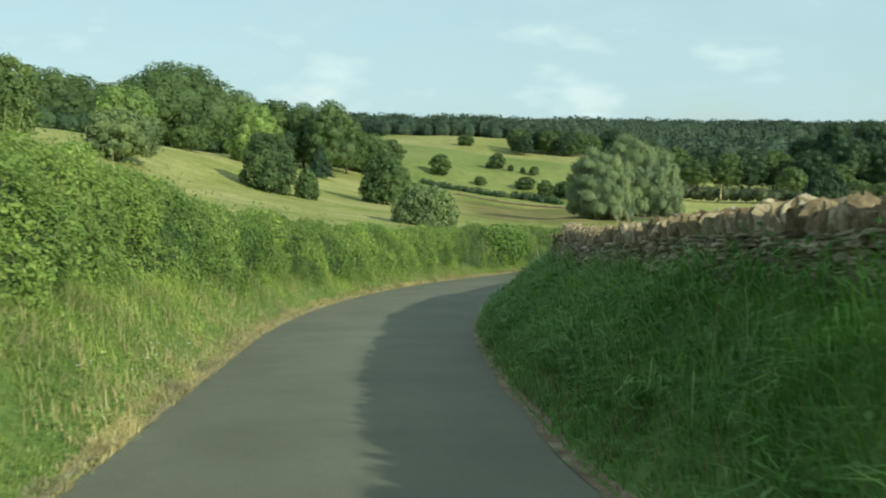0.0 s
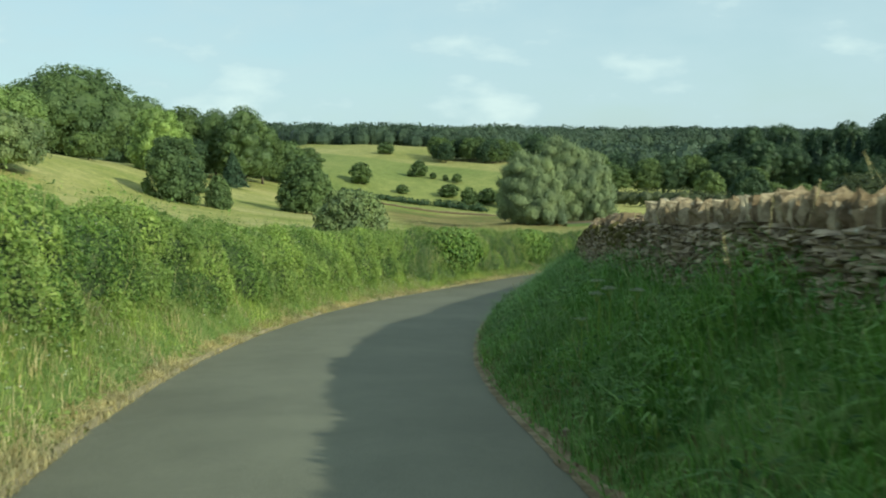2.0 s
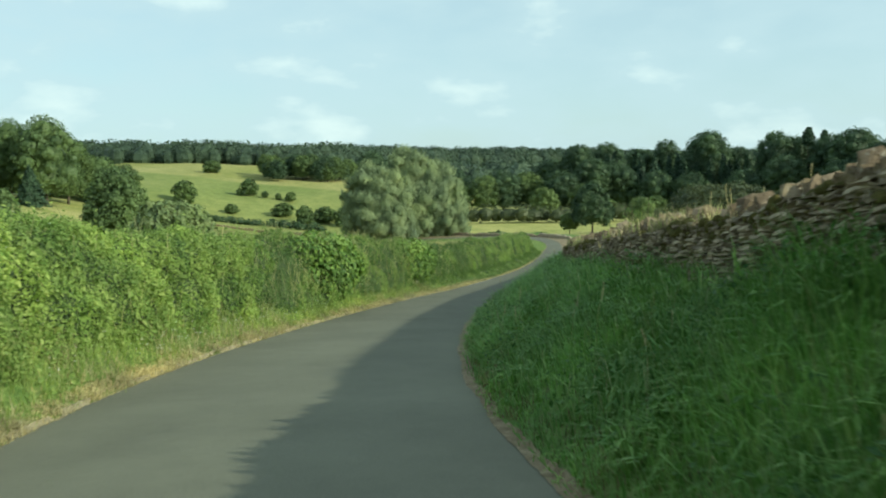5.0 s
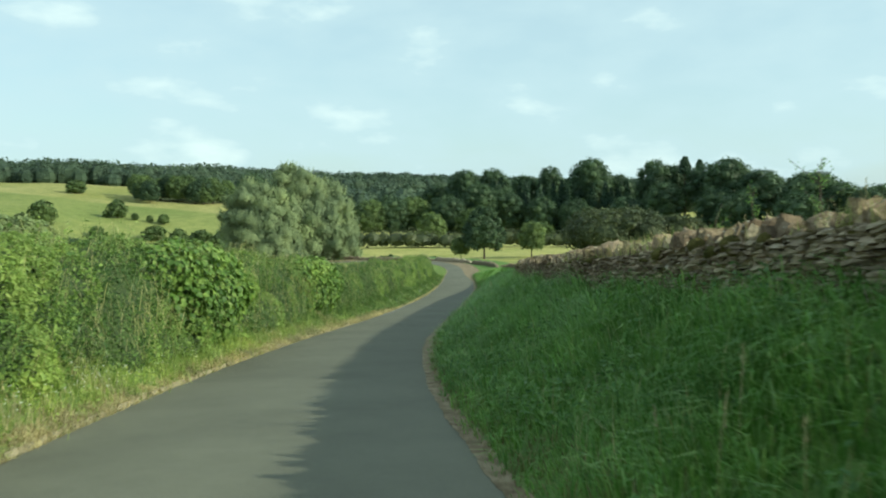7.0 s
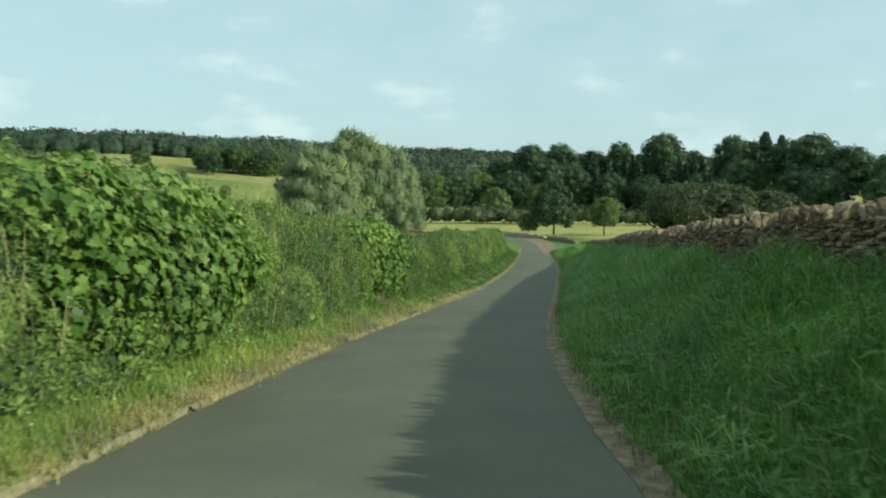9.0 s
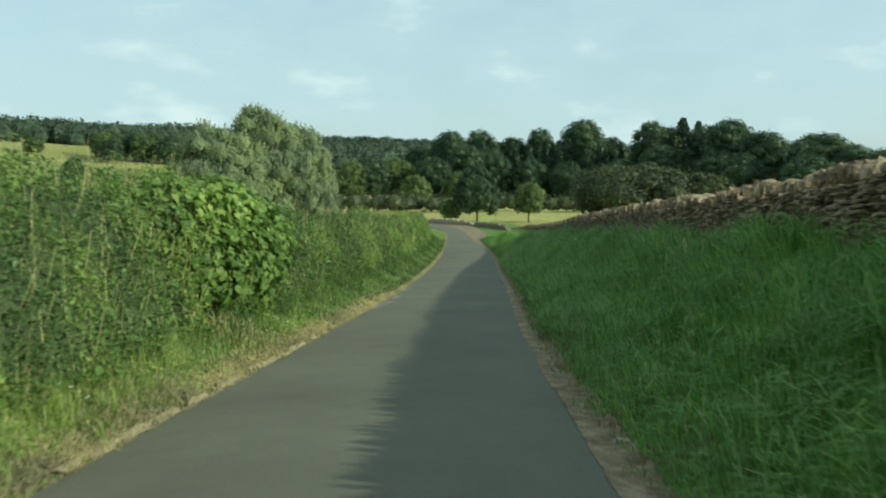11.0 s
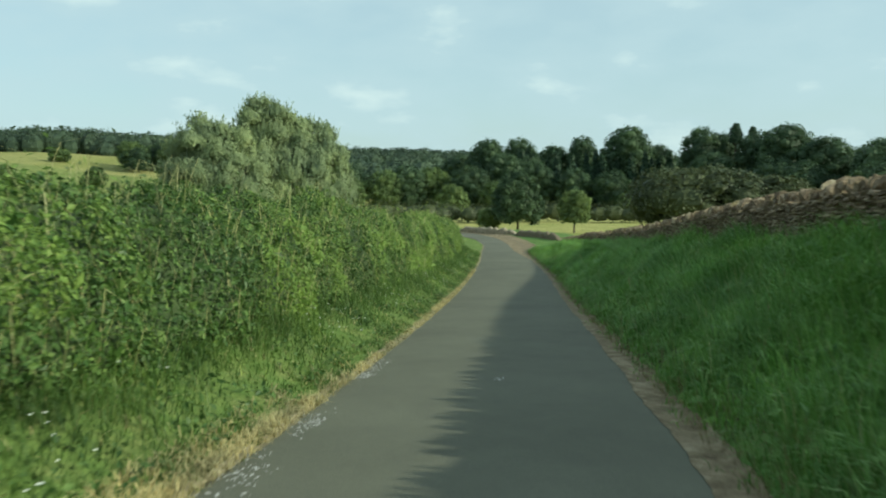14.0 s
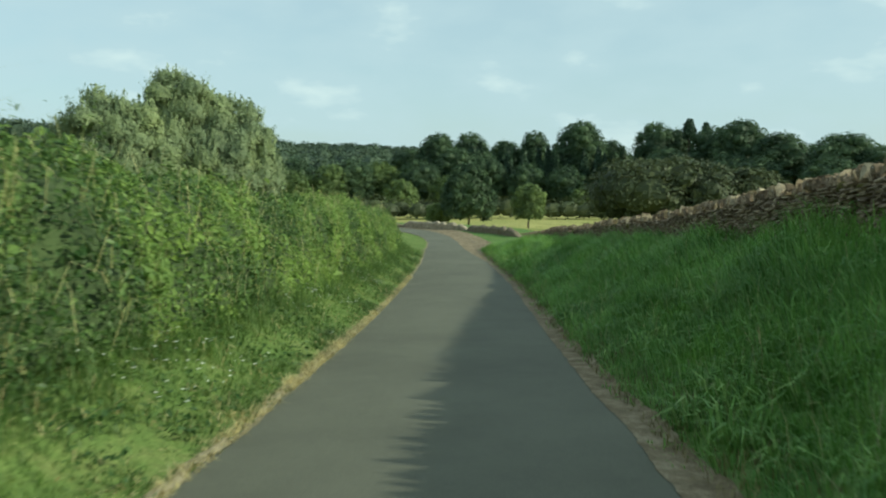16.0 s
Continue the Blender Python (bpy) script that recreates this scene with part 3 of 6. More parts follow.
def field_wall(s0, s1, near0, near1):
    """Courses of thin stones with upright stones on top; each stone of the nearest stretch is a part of its own."""
    wall = tagged(new("stone_wall"), "old dry stone wall of brown limestone with upright coping", "stone wall", kind="structure")
    r = random.Random(5)
    wx, wy = place(s0, keyed(s0, WALL_OFF))
    near_body, near_top, rest_body, rest_top, worn = [], [], [], [], []

    def spot(s, side, z, lean=0.0, turn=0.0, tip=0.0):
        x, y = place(s, keyed(s, WALL_OFF) + side)
        x1, y1 = place(s + 0.4, keyed(s + 0.4, WALL_OFF) + side)
        yaw = math.degrees(math.atan2(y1 - y, x1 - x))
        fall = math.degrees(math.atan2(float(at_s(s + 0.4, 2) + keyed(s + 0.4, WALL_TOP) - at_s(s, 2) - keyed(s, WALL_TOP)), 0.4))
        return pose(float(x), float(y), float(z), tip, -fall + lean, yaw + turn)

    for course in range(17):
        s = s0 + r.uniform(0, 0.2)
        while s < s1:
            me = r.choice(BODY)
            long = max(v.co.x for v in me.vertices) * 2
            top = float(at_s(s, 2) + keyed(s, WALL_TOP)) - 0.22
            dip = 0.10 * max(0.0, float(waves(s, 0.0, 5.0, 31)))
            z = top - dip * (1 if course < 3 else 0.4) - 0.0305 * (course + 1) + r.uniform(-0.006, 0.006)
            m = spot(s + long / 2, -0.13 - 0.007 * course + r.uniform(-0.016, 0.016), z, r.uniform(-2.5, 2.5), r.uniform(-4, 4))
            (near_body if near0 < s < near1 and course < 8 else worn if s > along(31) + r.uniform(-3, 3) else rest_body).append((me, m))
            s += long * r.uniform(0.98, 1.12)
    s = s0
    while s < s1:
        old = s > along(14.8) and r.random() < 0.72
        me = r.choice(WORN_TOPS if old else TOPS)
        dip = 0.12 * max(0.0, float(waves(s, 0.0, 5.0, 31)))
        lost = (waves(s, 3.0, 4.0, 33) > 0.5 and s > along(21)) or along(14.8) < s < along(15.9)
        z = float(at_s(s, 2) + keyed(s, WALL_TOP)) - (0.24 if s < along(34) else 0.17) - dip + r.uniform(-0.035, 0.02)
        if lost and s < along(36):
            # broken top: a few flat pieces and small leaning ones
            for k in range(2):
                piece = r.choice(CAPS if k == 0 else BODY) if r.random() < 0.85 else me
                m = spot(s, r.uniform(-0.14, 0.08), z + r.uniform(-0.03, 0.035), r.uniform(-16, 16), r.uniform(-50, 50), r.uniform(-16, 16)) @ Matrix.Diagonal((0.5, 0.6, r.uniform(0.7, 1.3) if piece is not me else 0.6, 1))
                (worn if k == 1 or old else near_top if near0 < s < near1 else rest_top).append((piece, m))
        elif not lost:
            m = spot(s, r.uniform(-0.03, 0.03), z, r.uniform(-2, 20), r.uniform(-14, 14), r.uniform(-9, 9))
            if s < along(14.8):
                m = m @ Matrix.Diagonal((0.74, 1.0, 1.04, 1))
            if along(15.9) < s < along(20.6):
                m = m @ Matrix.Diagonal((0.85, 0.9, r.uniform(0.62, 1.0), 1))
            if along(20.6) < s <= along(34):
                m = m @ Matrix.Diagonal((0.8, 0.85, r.uniform(0.6, 1.05), 1))
            if s > along(34):
                m = m @ Matrix.Diagonal((0.72, 0.85, r.uniform(0.55, 0.75), 1))
            (near_top if near0 < s < near1 else worn if old else rest_top).append((me, m))
        s += max(v.co.x for v in me.vertices) * 2 * r.uniform(0.92, 1.12) * (0.8 if along(15.9) < s < along(20.6) else 0.72 if s < along(14.8) else 1.0)
    # hearting behind the faces, so that no daylight shows through the joints
    s = np.arange(s0, s1, 0.3)
    top = at_s(s, 2) + keyed(s, WALL_TOP) - 0.4 - 0.12 * np.maximum(0, waves(s, 0 * s, 5.0, 31))
    ring = [(-0.14, -1.05), (-0.08, 0.06), (0.1, 0.06), (0.2, -1.05)]
    V = np.stack([np.stack([*place(s, keyed(s, WALL_OFF) + a), top + b], -1) for a, b in ring], 1)
    f = grid_faces(len(s), 4)
    child(new("hearting", mesh_of("hearting", V, f[:, ::-1], STONE)), wall)
    # moss and turf along the top where the coping has gone, and in cushions between the stones
    rng = np.random.RandomState(9)
    ms = np.concatenate([rng.uniform(s0, s1, 3000), rng.uniform(along(14.4), along(16.4), 900)])
    gone = (waves(ms, 0 * ms + 3.0, 4.0, 33) > 0.4) | ((ms > along(14.5)) & (ms < along(16.2))) | ((ms > along(20.2)) & (ms < along(36)))
    ms = ms[gone | (rng.random_sample(3900) < 0.1)]
    ms = np.concatenate([ms[rng.random_sample(len(ms)) < 0.42], rng.uniform(along(15.9), along(20.6), 130), rng.uniform(along(8), along(14.8), 60)])
    hung = rng.uniform(along(15.2), along(24.0), 900)
    hung = hung[waves(hung, 0 * hung, 1.6, 35) + rng.normal(0, 0.3, len(hung)) > -0.1]
    down = np.concatenate([np.zeros(len(ms)), rng.exponential(0.09, len(hung)).clip(0.005, 0.4)])
    V, F, base = [], [], 0
    a = np.linspace(0, 2 * np.pi, 9)[:-1]
    for q, drop in zip(np.concatenate([ms, hung]), down):
        side = rng.uniform(-0.2, 0.1) if drop == 0 else -0.2 - 0.08 * drop + rng.uniform(-0.03, 0.02)
        cx, cy = place(q, keyed(q, WALL_OFF) + side)
        cz = at_s(q, 2) + keyed(q, WALL_TOP) - 0.24 - 0.1 * max(0.0, float(waves(q, 0.0, 5.0, 31))) + rng.uniform(-0.14, 0.05) - (0.2 * rng.random_sample() if q < along(16.5) else 0) - drop
        w, h = (rng.uniform(0.05, 0.13), rng.uniform(0.03, 0.08)) if drop == 0 else (rng.uniform(0.02, 0.055), rng.uniform(0.02, 0.06))
        rows = [np.stack([cx + np.cos(a) * w * k * rng.uniform(0.8, 1.2, 8), cy + np.sin(a) * w * k * rng.uniform(0.8, 1.2, 8), np.full(8, cz + h * z)], 1) for k, z in ((0.85, -0.8), (1.0, -0.1), (0.7, 0.65), (0.15, 1.0))]
        V.append(np.vstack(rows))
        for i in range(3):
            for j in range(8):
                F.append((base + i * 8 + j, base + i * 8 + (j + 1) % 8, base + i * 8 + 8 + (j + 1) % 8, base + i * 8 + 8 + j))
        base += 32
    child(new("moss", mesh_of("moss", np.vstack(V), np.array(F), MOSS, True)), wall, "brown-green moss cushions", "stuff")
    child(new("rubble_courses", joined("rubble_courses", rest_body, STONE)), wall, "brown limestone courses", "stuff")
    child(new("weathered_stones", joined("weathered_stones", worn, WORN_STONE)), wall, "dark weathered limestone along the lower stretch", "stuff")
    child(new("coping_run", joined("coping_run", rest_top, COPE)), wall, "upright coping stones", "stuff")
    return wall, near_body[:300], near_body[300:], near_top[:300]


stone_wall, NEAR_BODY, MORE_BODY, NEAR_TOP = field_wall(along(-10.0), along(101.5), along(8.0), along(21.0))
if MORE_BODY:
    child(new("wall_stones", joined("wall_stones", MORE_BODY, STONE)), stone_wall, "brown limestone courses", "stuff")

# ---- grass, hedges and weeds ----
def blades(name, x, y, z, length, width, bend, material, rng, lean=None):
    """Grass blades: two tapering segments each, bent over."""
    n = len(x)
    a = rng.uniform(0, 2 * np.pi, n)
    if lean is not None:
        a = lean + rng.normal(0, 0.9, n)
    dx, dy = np.cos(a), np.sin(a)
    wx, wy = -dy * width / 2, dx * width / 2
    reach1, reach2 = bend * length * 0.28, bend * length * 0.95
    rise1, rise2 = length * 0.55, length * np.sqrt(np.maximum(0.12, 1 - (bend * 0.9) ** 2))
    base = np.stack([x, y, z - 0.02], 1)
    mid = base + np.stack([dx * reach1, dy * reach1, rise1], 1)
    tip = base + np.stack([dx * reach2, dy * reach2, rise2], 1)
    w = np.stack([wx, wy, 0 * wx], 1)
    V = np.stack([base - w, base + w, mid + w * 0.8, mid - w * 0.8, tip], 1)
    i = np.arange(n)[:, None] * 5
    F = np.concatenate([i + np.array([[0, 1, 2]]), i + np.array([[0, 2, 3]]), i + np.array([[3, 2, 4]])])
    return mesh_of(name, V, F, material)


def sow(rng, n, s0, s1, off_lo, off_hi, edge):
    """Random points in a band beside the lane; offsets count from its edge."""
    s = rng.uniform(s0, s1, n)
    o = rng.uniform(off_lo, off_hi, n)
    off = edge(s) + o
    x, y = place(s, off)
    z = corridor(s, off, valley(x, y), x, y)
    return s, o, x, y, z


def leaf_cards(name, P, N, size, aspect, material, rng, fold=0.35, spin=1.0, hang=0.0):
    """Folded pointed leaves at P, facing about N: a fold along the middle, four corners and a tip each."""
    n = len(P)
    N = N + rng.normal(0, 0.55 * spin, (n, 3))
    N /= np.linalg.norm(N, axis=1)[:, None]
    T = rng.normal(0, 1, (n, 3))
    T[:, 2] -= hang
    T -= N * np.sum(T * N, 1)[:, None]
    T /= np.maximum(np.linalg.norm(T, axis=1), 1e-6)[:, None]
    B = np.cross(N, T)
    L, W = (size * 0.5)[:, None], (size * aspect * 0.5)[:, None]
    up = N * W * fold
    V = np.stack([P - T * L, P - T * L * 0.1 + B * W + up, P + T * L, P - T * L * 0.1 - B * W + up], 1)
    i = np.arange(n)[:, None] * 4
    F = np.concatenate([i + np.array([[0, 1, 2]]), i + np.array([[0, 2, 3]])])
    return V.reshape(-1, 3), F


def clumps(a, b, cell, seed):
    """Rounded clumps: 1 in the middle of each, falling to about 0 in the creases between them."""
    ia, ib = np.floor(a / cell), np.floor(b / cell)
    best = np.full(np.shape(a), 9.0)
    for i in (-1, 0, 1):
        for j in (-1, 0, 1):
            p, q = ia + i, ib + j
            jx = np.sin(p * 127.1 + q * 311.7 + seed) * 43758.5453
            jy = np.sin(p * 269.5 + q * 183.3 + seed) * 43758.5453
            d = (a / cell - p - (jx - np.floor(jx))) ** 2 + (b / cell - q - (jy - np.floor(jy))) ** 2
            best = np.minimum(best, d)
    return np.clip(1 - best / 0.7, -0.15, 1)


def clump_kind(a, b, cell, seed):
    """A number from 0 to 1 for the clump that each point belongs to."""
    ia, ib = np.floor(a / cell), np.floor(b / cell)
    best, kind = np.full(np.shape(a), 9.0), np.zeros(np.shape(a))
    for i in (-1, 0, 1):
        for j in (-1, 0, 1):
            p, q = ia + i, ib + j
            jx = np.sin(p * 127.1 + q * 311.7 + seed) * 43758.5453
            jy = np.sin(p * 269.5 + q * 183.3 + seed) * 43758.5453
            d = (a / cell - p - (jx - np.floor(jx))) ** 2 + (b / cell - q - (jy - np.floor(jy))) ** 2
            own = np.sin(p * 91.7 + q * 57.3 + seed) * 24634.6345
            kind = np.where(d < best, own - np.floor(own), kind)
            best = np.minimum(best, d)
    return kind


def hedge_shape(s, v):
    """The hedge's skin: v from 0 at the foot of its face over the top to 1 at the back; returns place and outward side."""
    face, top = keyed(s, HEDGE_OFF), keyed(s, HEDGE_TOP)
    top = top + 0.12 * waves(s, 0 * s, 4.5, 51) + 0.12 * waves(s, 0 * s, 1.5, 52) + 0.06 * waves(s, 0 * s, 0.5, 55)
    depth = 2.1
    k = np.clip(v / 0.55, 0, 1)
    up = np.where(v < 0.55, 0.28 + (top - 0.28) * (1 - (1 - k) ** 1.35), top - 1.1 * ((v - 0.55) / 0.45) ** 2)
    inward = np.where(v < 0.55, 0.5 * k + 0.4 * k ** 4, 0.9 + (depth - 0.9) * (v - 0.55) / 0.45)
    lump = 0.34 * (clumps(s, v * 3.4, 0.85, 3.0) - 0.45) + 0.15 * (clumps(s + 0.3 * v, v * 3.4, 0.36, 7.0) - 0.45)
    belly = 0.26 * waves(s, v * 4, 2.6, 53) + 0.1 * waves(s, v * 4.5, 1.0, 54) + lump
    grown = np.interp(s, [along(36), along(50)], [1.0, 0.75])
    off = face - inward + grown * belly * (0.55 + 0.45 * np.sin(np.pi * np.clip(v / 0.6, 0, 1)))
    x, y = place(s, off)
    return x, y, at_s(s, 2) + up + 0.75 * lump * smoothstep(0.3, 0.55, v)


def hedge(s0, s1, shares, seed, label, per_metre, size, twigs=0.25, sprigs=60):
    rng = np.random.RandomState(seed)
    root = tagged(new("hedge"), label, "hedge", "roadside hedge")
    # Opaque sheet behind the leaves, its dark colour standing for the inner shade.
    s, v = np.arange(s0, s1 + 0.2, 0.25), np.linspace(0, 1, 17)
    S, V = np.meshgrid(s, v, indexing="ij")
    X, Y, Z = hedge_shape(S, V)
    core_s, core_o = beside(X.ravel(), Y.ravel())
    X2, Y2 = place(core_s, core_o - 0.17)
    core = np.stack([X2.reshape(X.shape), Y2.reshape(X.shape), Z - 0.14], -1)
    child(new("inner_growth", mesh_of("inner_growth", core, grid_faces(*X.shape), SHADE_CORE, True)), root, "dark backing sheet coloured for the shade inside the hedge")
    n = int((s1 - s0) * per_metre)
    ls = rng.uniform(s0, s1, n)
    lv = rng.beta(1.1, 1.3, n) * 0.84
    open_ = clumps(ls, lv * 3.4, 0.85, 3.0) + rng.normal(0, 0.15, n) > np.where(rng.random_sample(n) < 0.55, 0.08, -1)
    ls, lv = ls[open_], lv[open_]
    n = len(ls)
    x, y, z = hedge_shape(ls, lv)
    e = 0.02
    xa, ya, za = hedge_shape(ls + e, lv)
    xb, yb, zb = hedge_shape(ls, lv + e)
    P = np.stack([x, y, z], 1)
    N = np.cross(np.stack([xa, ya, za], 1) - P, np.stack([xb, yb, zb], 1) - P)
    N /= np.maximum(np.linalg.norm(N, axis=1), 1e-9)[:, None]
    deep = rng.exponential(0.075, n)[:, None]
    shoot = (rng.random_sample(n) < 0.06) * rng.exponential(0.035, n)
    P = P + N * (0.06 - deep) + np.stack([0 * x, 0 * x, shoot], 1) + N * shoot[:, None] * 0.3
    # sprigs standing out of the skin, leafy along their length
    k = int((s1 - s0) * sprigs)
    ss, sv = np.repeat(rng.uniform(s0, s1, k), 9), np.repeat(np.clip(rng.normal(0.46, 0.16, k), 0.06, 0.85), 9)
    x, y, z = hedge_shape(ss, sv)
    xa, ya, za = hedge_shape(ss + e, sv)
    xb, yb, zb = hedge_shape(ss, sv + e)
    Q = np.stack([x, y, z], 1)
    M = np.cross(np.stack([xa, ya, za], 1) - Q, np.stack([xb, yb, zb], 1) - Q)
    M /= np.maximum(np.linalg.norm(M, axis=1), 1e-9)[:, None]
    way = M * 0.7 + np.repeat(rng.normal(0, 0.45, (k, 3)), 9, 0) + np.array([0, 0, 0.65])
    way /= np.linalg.norm(way, axis=1)[:, None]
    Q = Q + way * (np.repeat(rng.exponential(0.14, k).clip(0.05, 0.45), 9) * np.tile(np.linspace(0, 1, 9), k))[:, None] + rng.normal(0, 0.012, Q.shape)
    P, N = np.vstack([P, Q]), np.vstack([N, M + way])
    root_of, tip_of = Q[0::9] - way[0::9] * 0.12, Q[8::9]
    wide = np.cross(way[0::9], [0.3, 0.5, 0.8])
    wide *= 0.0035 / np.maximum(np.linalg.norm(wide, axis=1), 1e-6)[:, None]
    child(new("twig_growth", mesh_of("twig_growth", np.stack([root_of - wide, root_of + wide, tip_of], 1), np.arange(k * 3).reshape(-1, 3), HEDGE_DARK)), root, "thin green twigs", "stuff")
    n = len(P)
    N[:, 2] += 0.5
    big = size * rng.lognormal(0, 0.42, n)
    # mixed growth: dark hawthorn, mid-green hazel and pale bramble by the clump; young sprigs are pale
    sort = clump_kind(np.concatenate([ls, ss]), np.concatenate([lv, sv]) * 3.4, 0.85, 3.0) + rng.normal(0, 0.1, n)
    sort[len(ls):] += 0.22
    cut_a, cut_b = shares
    for name, pick, material, grow, text in (("dark_leaves", sort < cut_a, HEDGE_DARK, 0.92, "dark hawthorn leaves"), ("leaves", (sort >= cut_a) & (sort < cut_b), HEDGE_LEAF, 1.0, ""),
                                             ("pale_leaves", sort >= cut_b, BRAMBLE_LEAF, 1.15, "pale bramble leaves")):
        V, F = leaf_cards(name, P[pick], N[pick], big[pick] * grow, 0.55, material, rng, 0.35, 1.5)
        child(new(name, mesh_of(name, V, F, material)), root, text, "stuff")
    # grass stems and long shoots standing through it
    m = int((s1 - s0) * 60 * twigs)
    ts, tv = rng.uniform(s0, s1, m), rng.uniform(0.05, 0.6, m)
    x, y, z = hedge_shape(ts, tv)
    child(new("seeding_grass", blades("seeding_grass", x, y, z - 0.1, rng.uniform(0.25, 0.8, m), rng.uniform(0.005, 0.01, m), rng.uniform(0.7, 1.09, m), SEED_STEM, rng)),
          root, "dry grass stems grown through the hedge", "stuff")
    return root


H0, H1, H2, H3, H4, H5 = along(-9.0), along(15.0), along(33.0), along(51.0), along(63.0), along(92.0)
hedge(H0, H1, (0.06, 0.5), 11, "overgrown light green hedge on a steep verge", 7200, 0.037, 0.6, 130)
hedge(H1, H2, (0.08, 0.42), 12, "clipped hawthorn hedge above the verge", 5700, 0.038, 0.4, 100)
hedge(H2, H3, (0.5, 0.98), 13, "tangled hedge of bramble and seeding grass", 4600, 0.036, 1.9, 70)
hedge(H3, H4, (0.78, 1.35), 14, "thick leafy dark green hedge beside the lane", 4200, 0.043, 1.3, 55)
hedge(H4, H5, (0.5, 1.1), 15, "thick light green hedge where the lane bends", 2300, 0.052, 0.8, 30)

rng = np.random.RandomState(77)
# long lush grass on the shaded bank, denser where the lane passes closest
N_BANK = 215000
s, o, x, y, z = sow(rng, N_BANK, along(-8), along(92), 0.04, 3.4, right_of)
ok = (right_of(s) + o < keyed(s, WALL_OFF) - 0.14)
keepers = ok & (o > np.interp(s, [along(25), along(42)], [0.03, 0.17]) + 0.12 * waves(x, y, 0.7, 69)) & (rng.random_sample(N_BANK) < np.clip(0.5 + o * 0.9, 0, 1))
s, o, x, y, z = [q[keepers] for q in (s, o, x, y, z)]
tall = (0.15 + 0.24 * rng.random_sample(len(x))) * (1 + 0.45 * waves(x, y, 1.6, 61)) * np.clip(0.55 + o * 0.6, 0.5, 1.15)
lane_yaw = np.interp(s, LINE_S, np.arctan2(TANGENT[:, 1], TANGENT[:, 0]))
grass = new("bank_grass", blades("bank_grass", x, y, z, tall, rng.uniform(0.007, 0.015, len(x)), rng.uniform(0.55, 1.08, len(x)), GRASS_LUSH, rng, lane_yaw + 1.6 + 2.2 * waves(x, y, 0.9, 70)))
tagged(grass, "long lush green grass in the shade of the wall", "grass", kind="stuff")

# coarse tussocks: broad arching blades springing from common roots
TUFTS = 2600
cs, co, cx, cy, cz = sow(rng, TUFTS, along(-8), along(70), 0.25, 2.3, right_of)
fit = (right_of(cs) + co < keyed(cs, WALL_OFF) - 0.25) & (waves(cx, cy, 2.2, 71) + rng.normal(0, 0.35, TUFTS) > 0.05)
cx, cy, cz = [np.repeat(q[fit], 16) for q in (cx, cy, cz)]
m = len(cx)
a, d = rng.uniform(0, 2 * np.pi, m), 0.09 * np.sqrt(rng.random_sample(m))
long_of = rng.uniform(0.22, 0.42, m) * np.repeat(rng.uniform(0.75, 1.15, m // 16), 16)
tagged(new("tussock_grass", blades("tussock_grass", cx + np.cos(a) * d, cy + np.sin(a) * d, cz, long_of, rng.uniform(0.012, 0.026, m), rng.uniform(0.75, 1.1, m), GRASS_COARSE, rng, a)),
       "coarse arching tussock grass on the shaded bank", "grass", kind="stuff")
ds, do, x, y, z = sow(rng, 2600, along(-8), along(85), 0.3, 2.3, right_of)
fit = right_of(ds) + do < keyed(ds, WALL_OFF) - 0.2
x, y, z = x[fit], y[fit], z[fit]
tagged(new("dead_stems", blades("dead_stems", x, y, z + 0.04, rng.uniform(0.2, 0.5, len(x)), np.full(len(x), 0.005), rng.uniform(0.3, 1.1, len(x)), GRASS_DRY, rng)),
       "bent dead stems among the bank's grass", "grass", kind="stuff")
# nettle leaves in the bank
ds, do, x, y, z = sow(rng, 26000, along(-8), along(40), 0.2, 2.2, right_of)
fit = (right_of(ds) + do < keyed(ds, WALL_OFF) - 0.2) & (waves(x, y, 1.7, 72) + rng.normal(0, 0.1, len(x)) > np.interp(ds, [along(3), along(8), along(16), along(22)], [0.15, -0.25, -0.25, 0.15]))
Q = np.stack([x, y, z + rng.uniform(0.08, 0.34, len(x))], 1)[fit]
v, f = leaf_cards("weeds", Q, np.tile([-0.3, 0.0, 1.0], (len(Q), 1)), rng.uniform(0.035, 0.08, len(Q)), 0.5, NETTLE_LEAF, rng)
tagged(new("bank_weeds", mesh_of("bank_weeds", v, f, NETTLE_LEAF)), "small nettle and weed leaves in the bank", "weeds", kind="stuff")

# coarse tussocks bent over one another
ds, do, x, y, z = sow(rng, 30000, along(4), along(60), 0.3, 2.9, right_of)
fit = (right_of(ds) + do < keyed(ds, WALL_OFF) - 0.4) & (waves(x, y, 0.9, 78) + 0.6 * waves(x, y, 2.8, 82) + rng.normal(0, 0.15, len(x)) > 0.35)
n = int(fit.sum())
tagged(new("grass_tussocks", blades("grass_tussocks", x[fit], y[fit], z[fit], rng.uniform(0.35, 0.7, n), rng.uniform(0.007, 0.012, n), rng.uniform(0.75, 1.08, n), GRASS_COARSE, rng, 6.0 * waves(x[fit], y[fit], 1.6, 83))),
       "coarse tussocks of long grass bent over on the bank", "grass", kind="stuff")

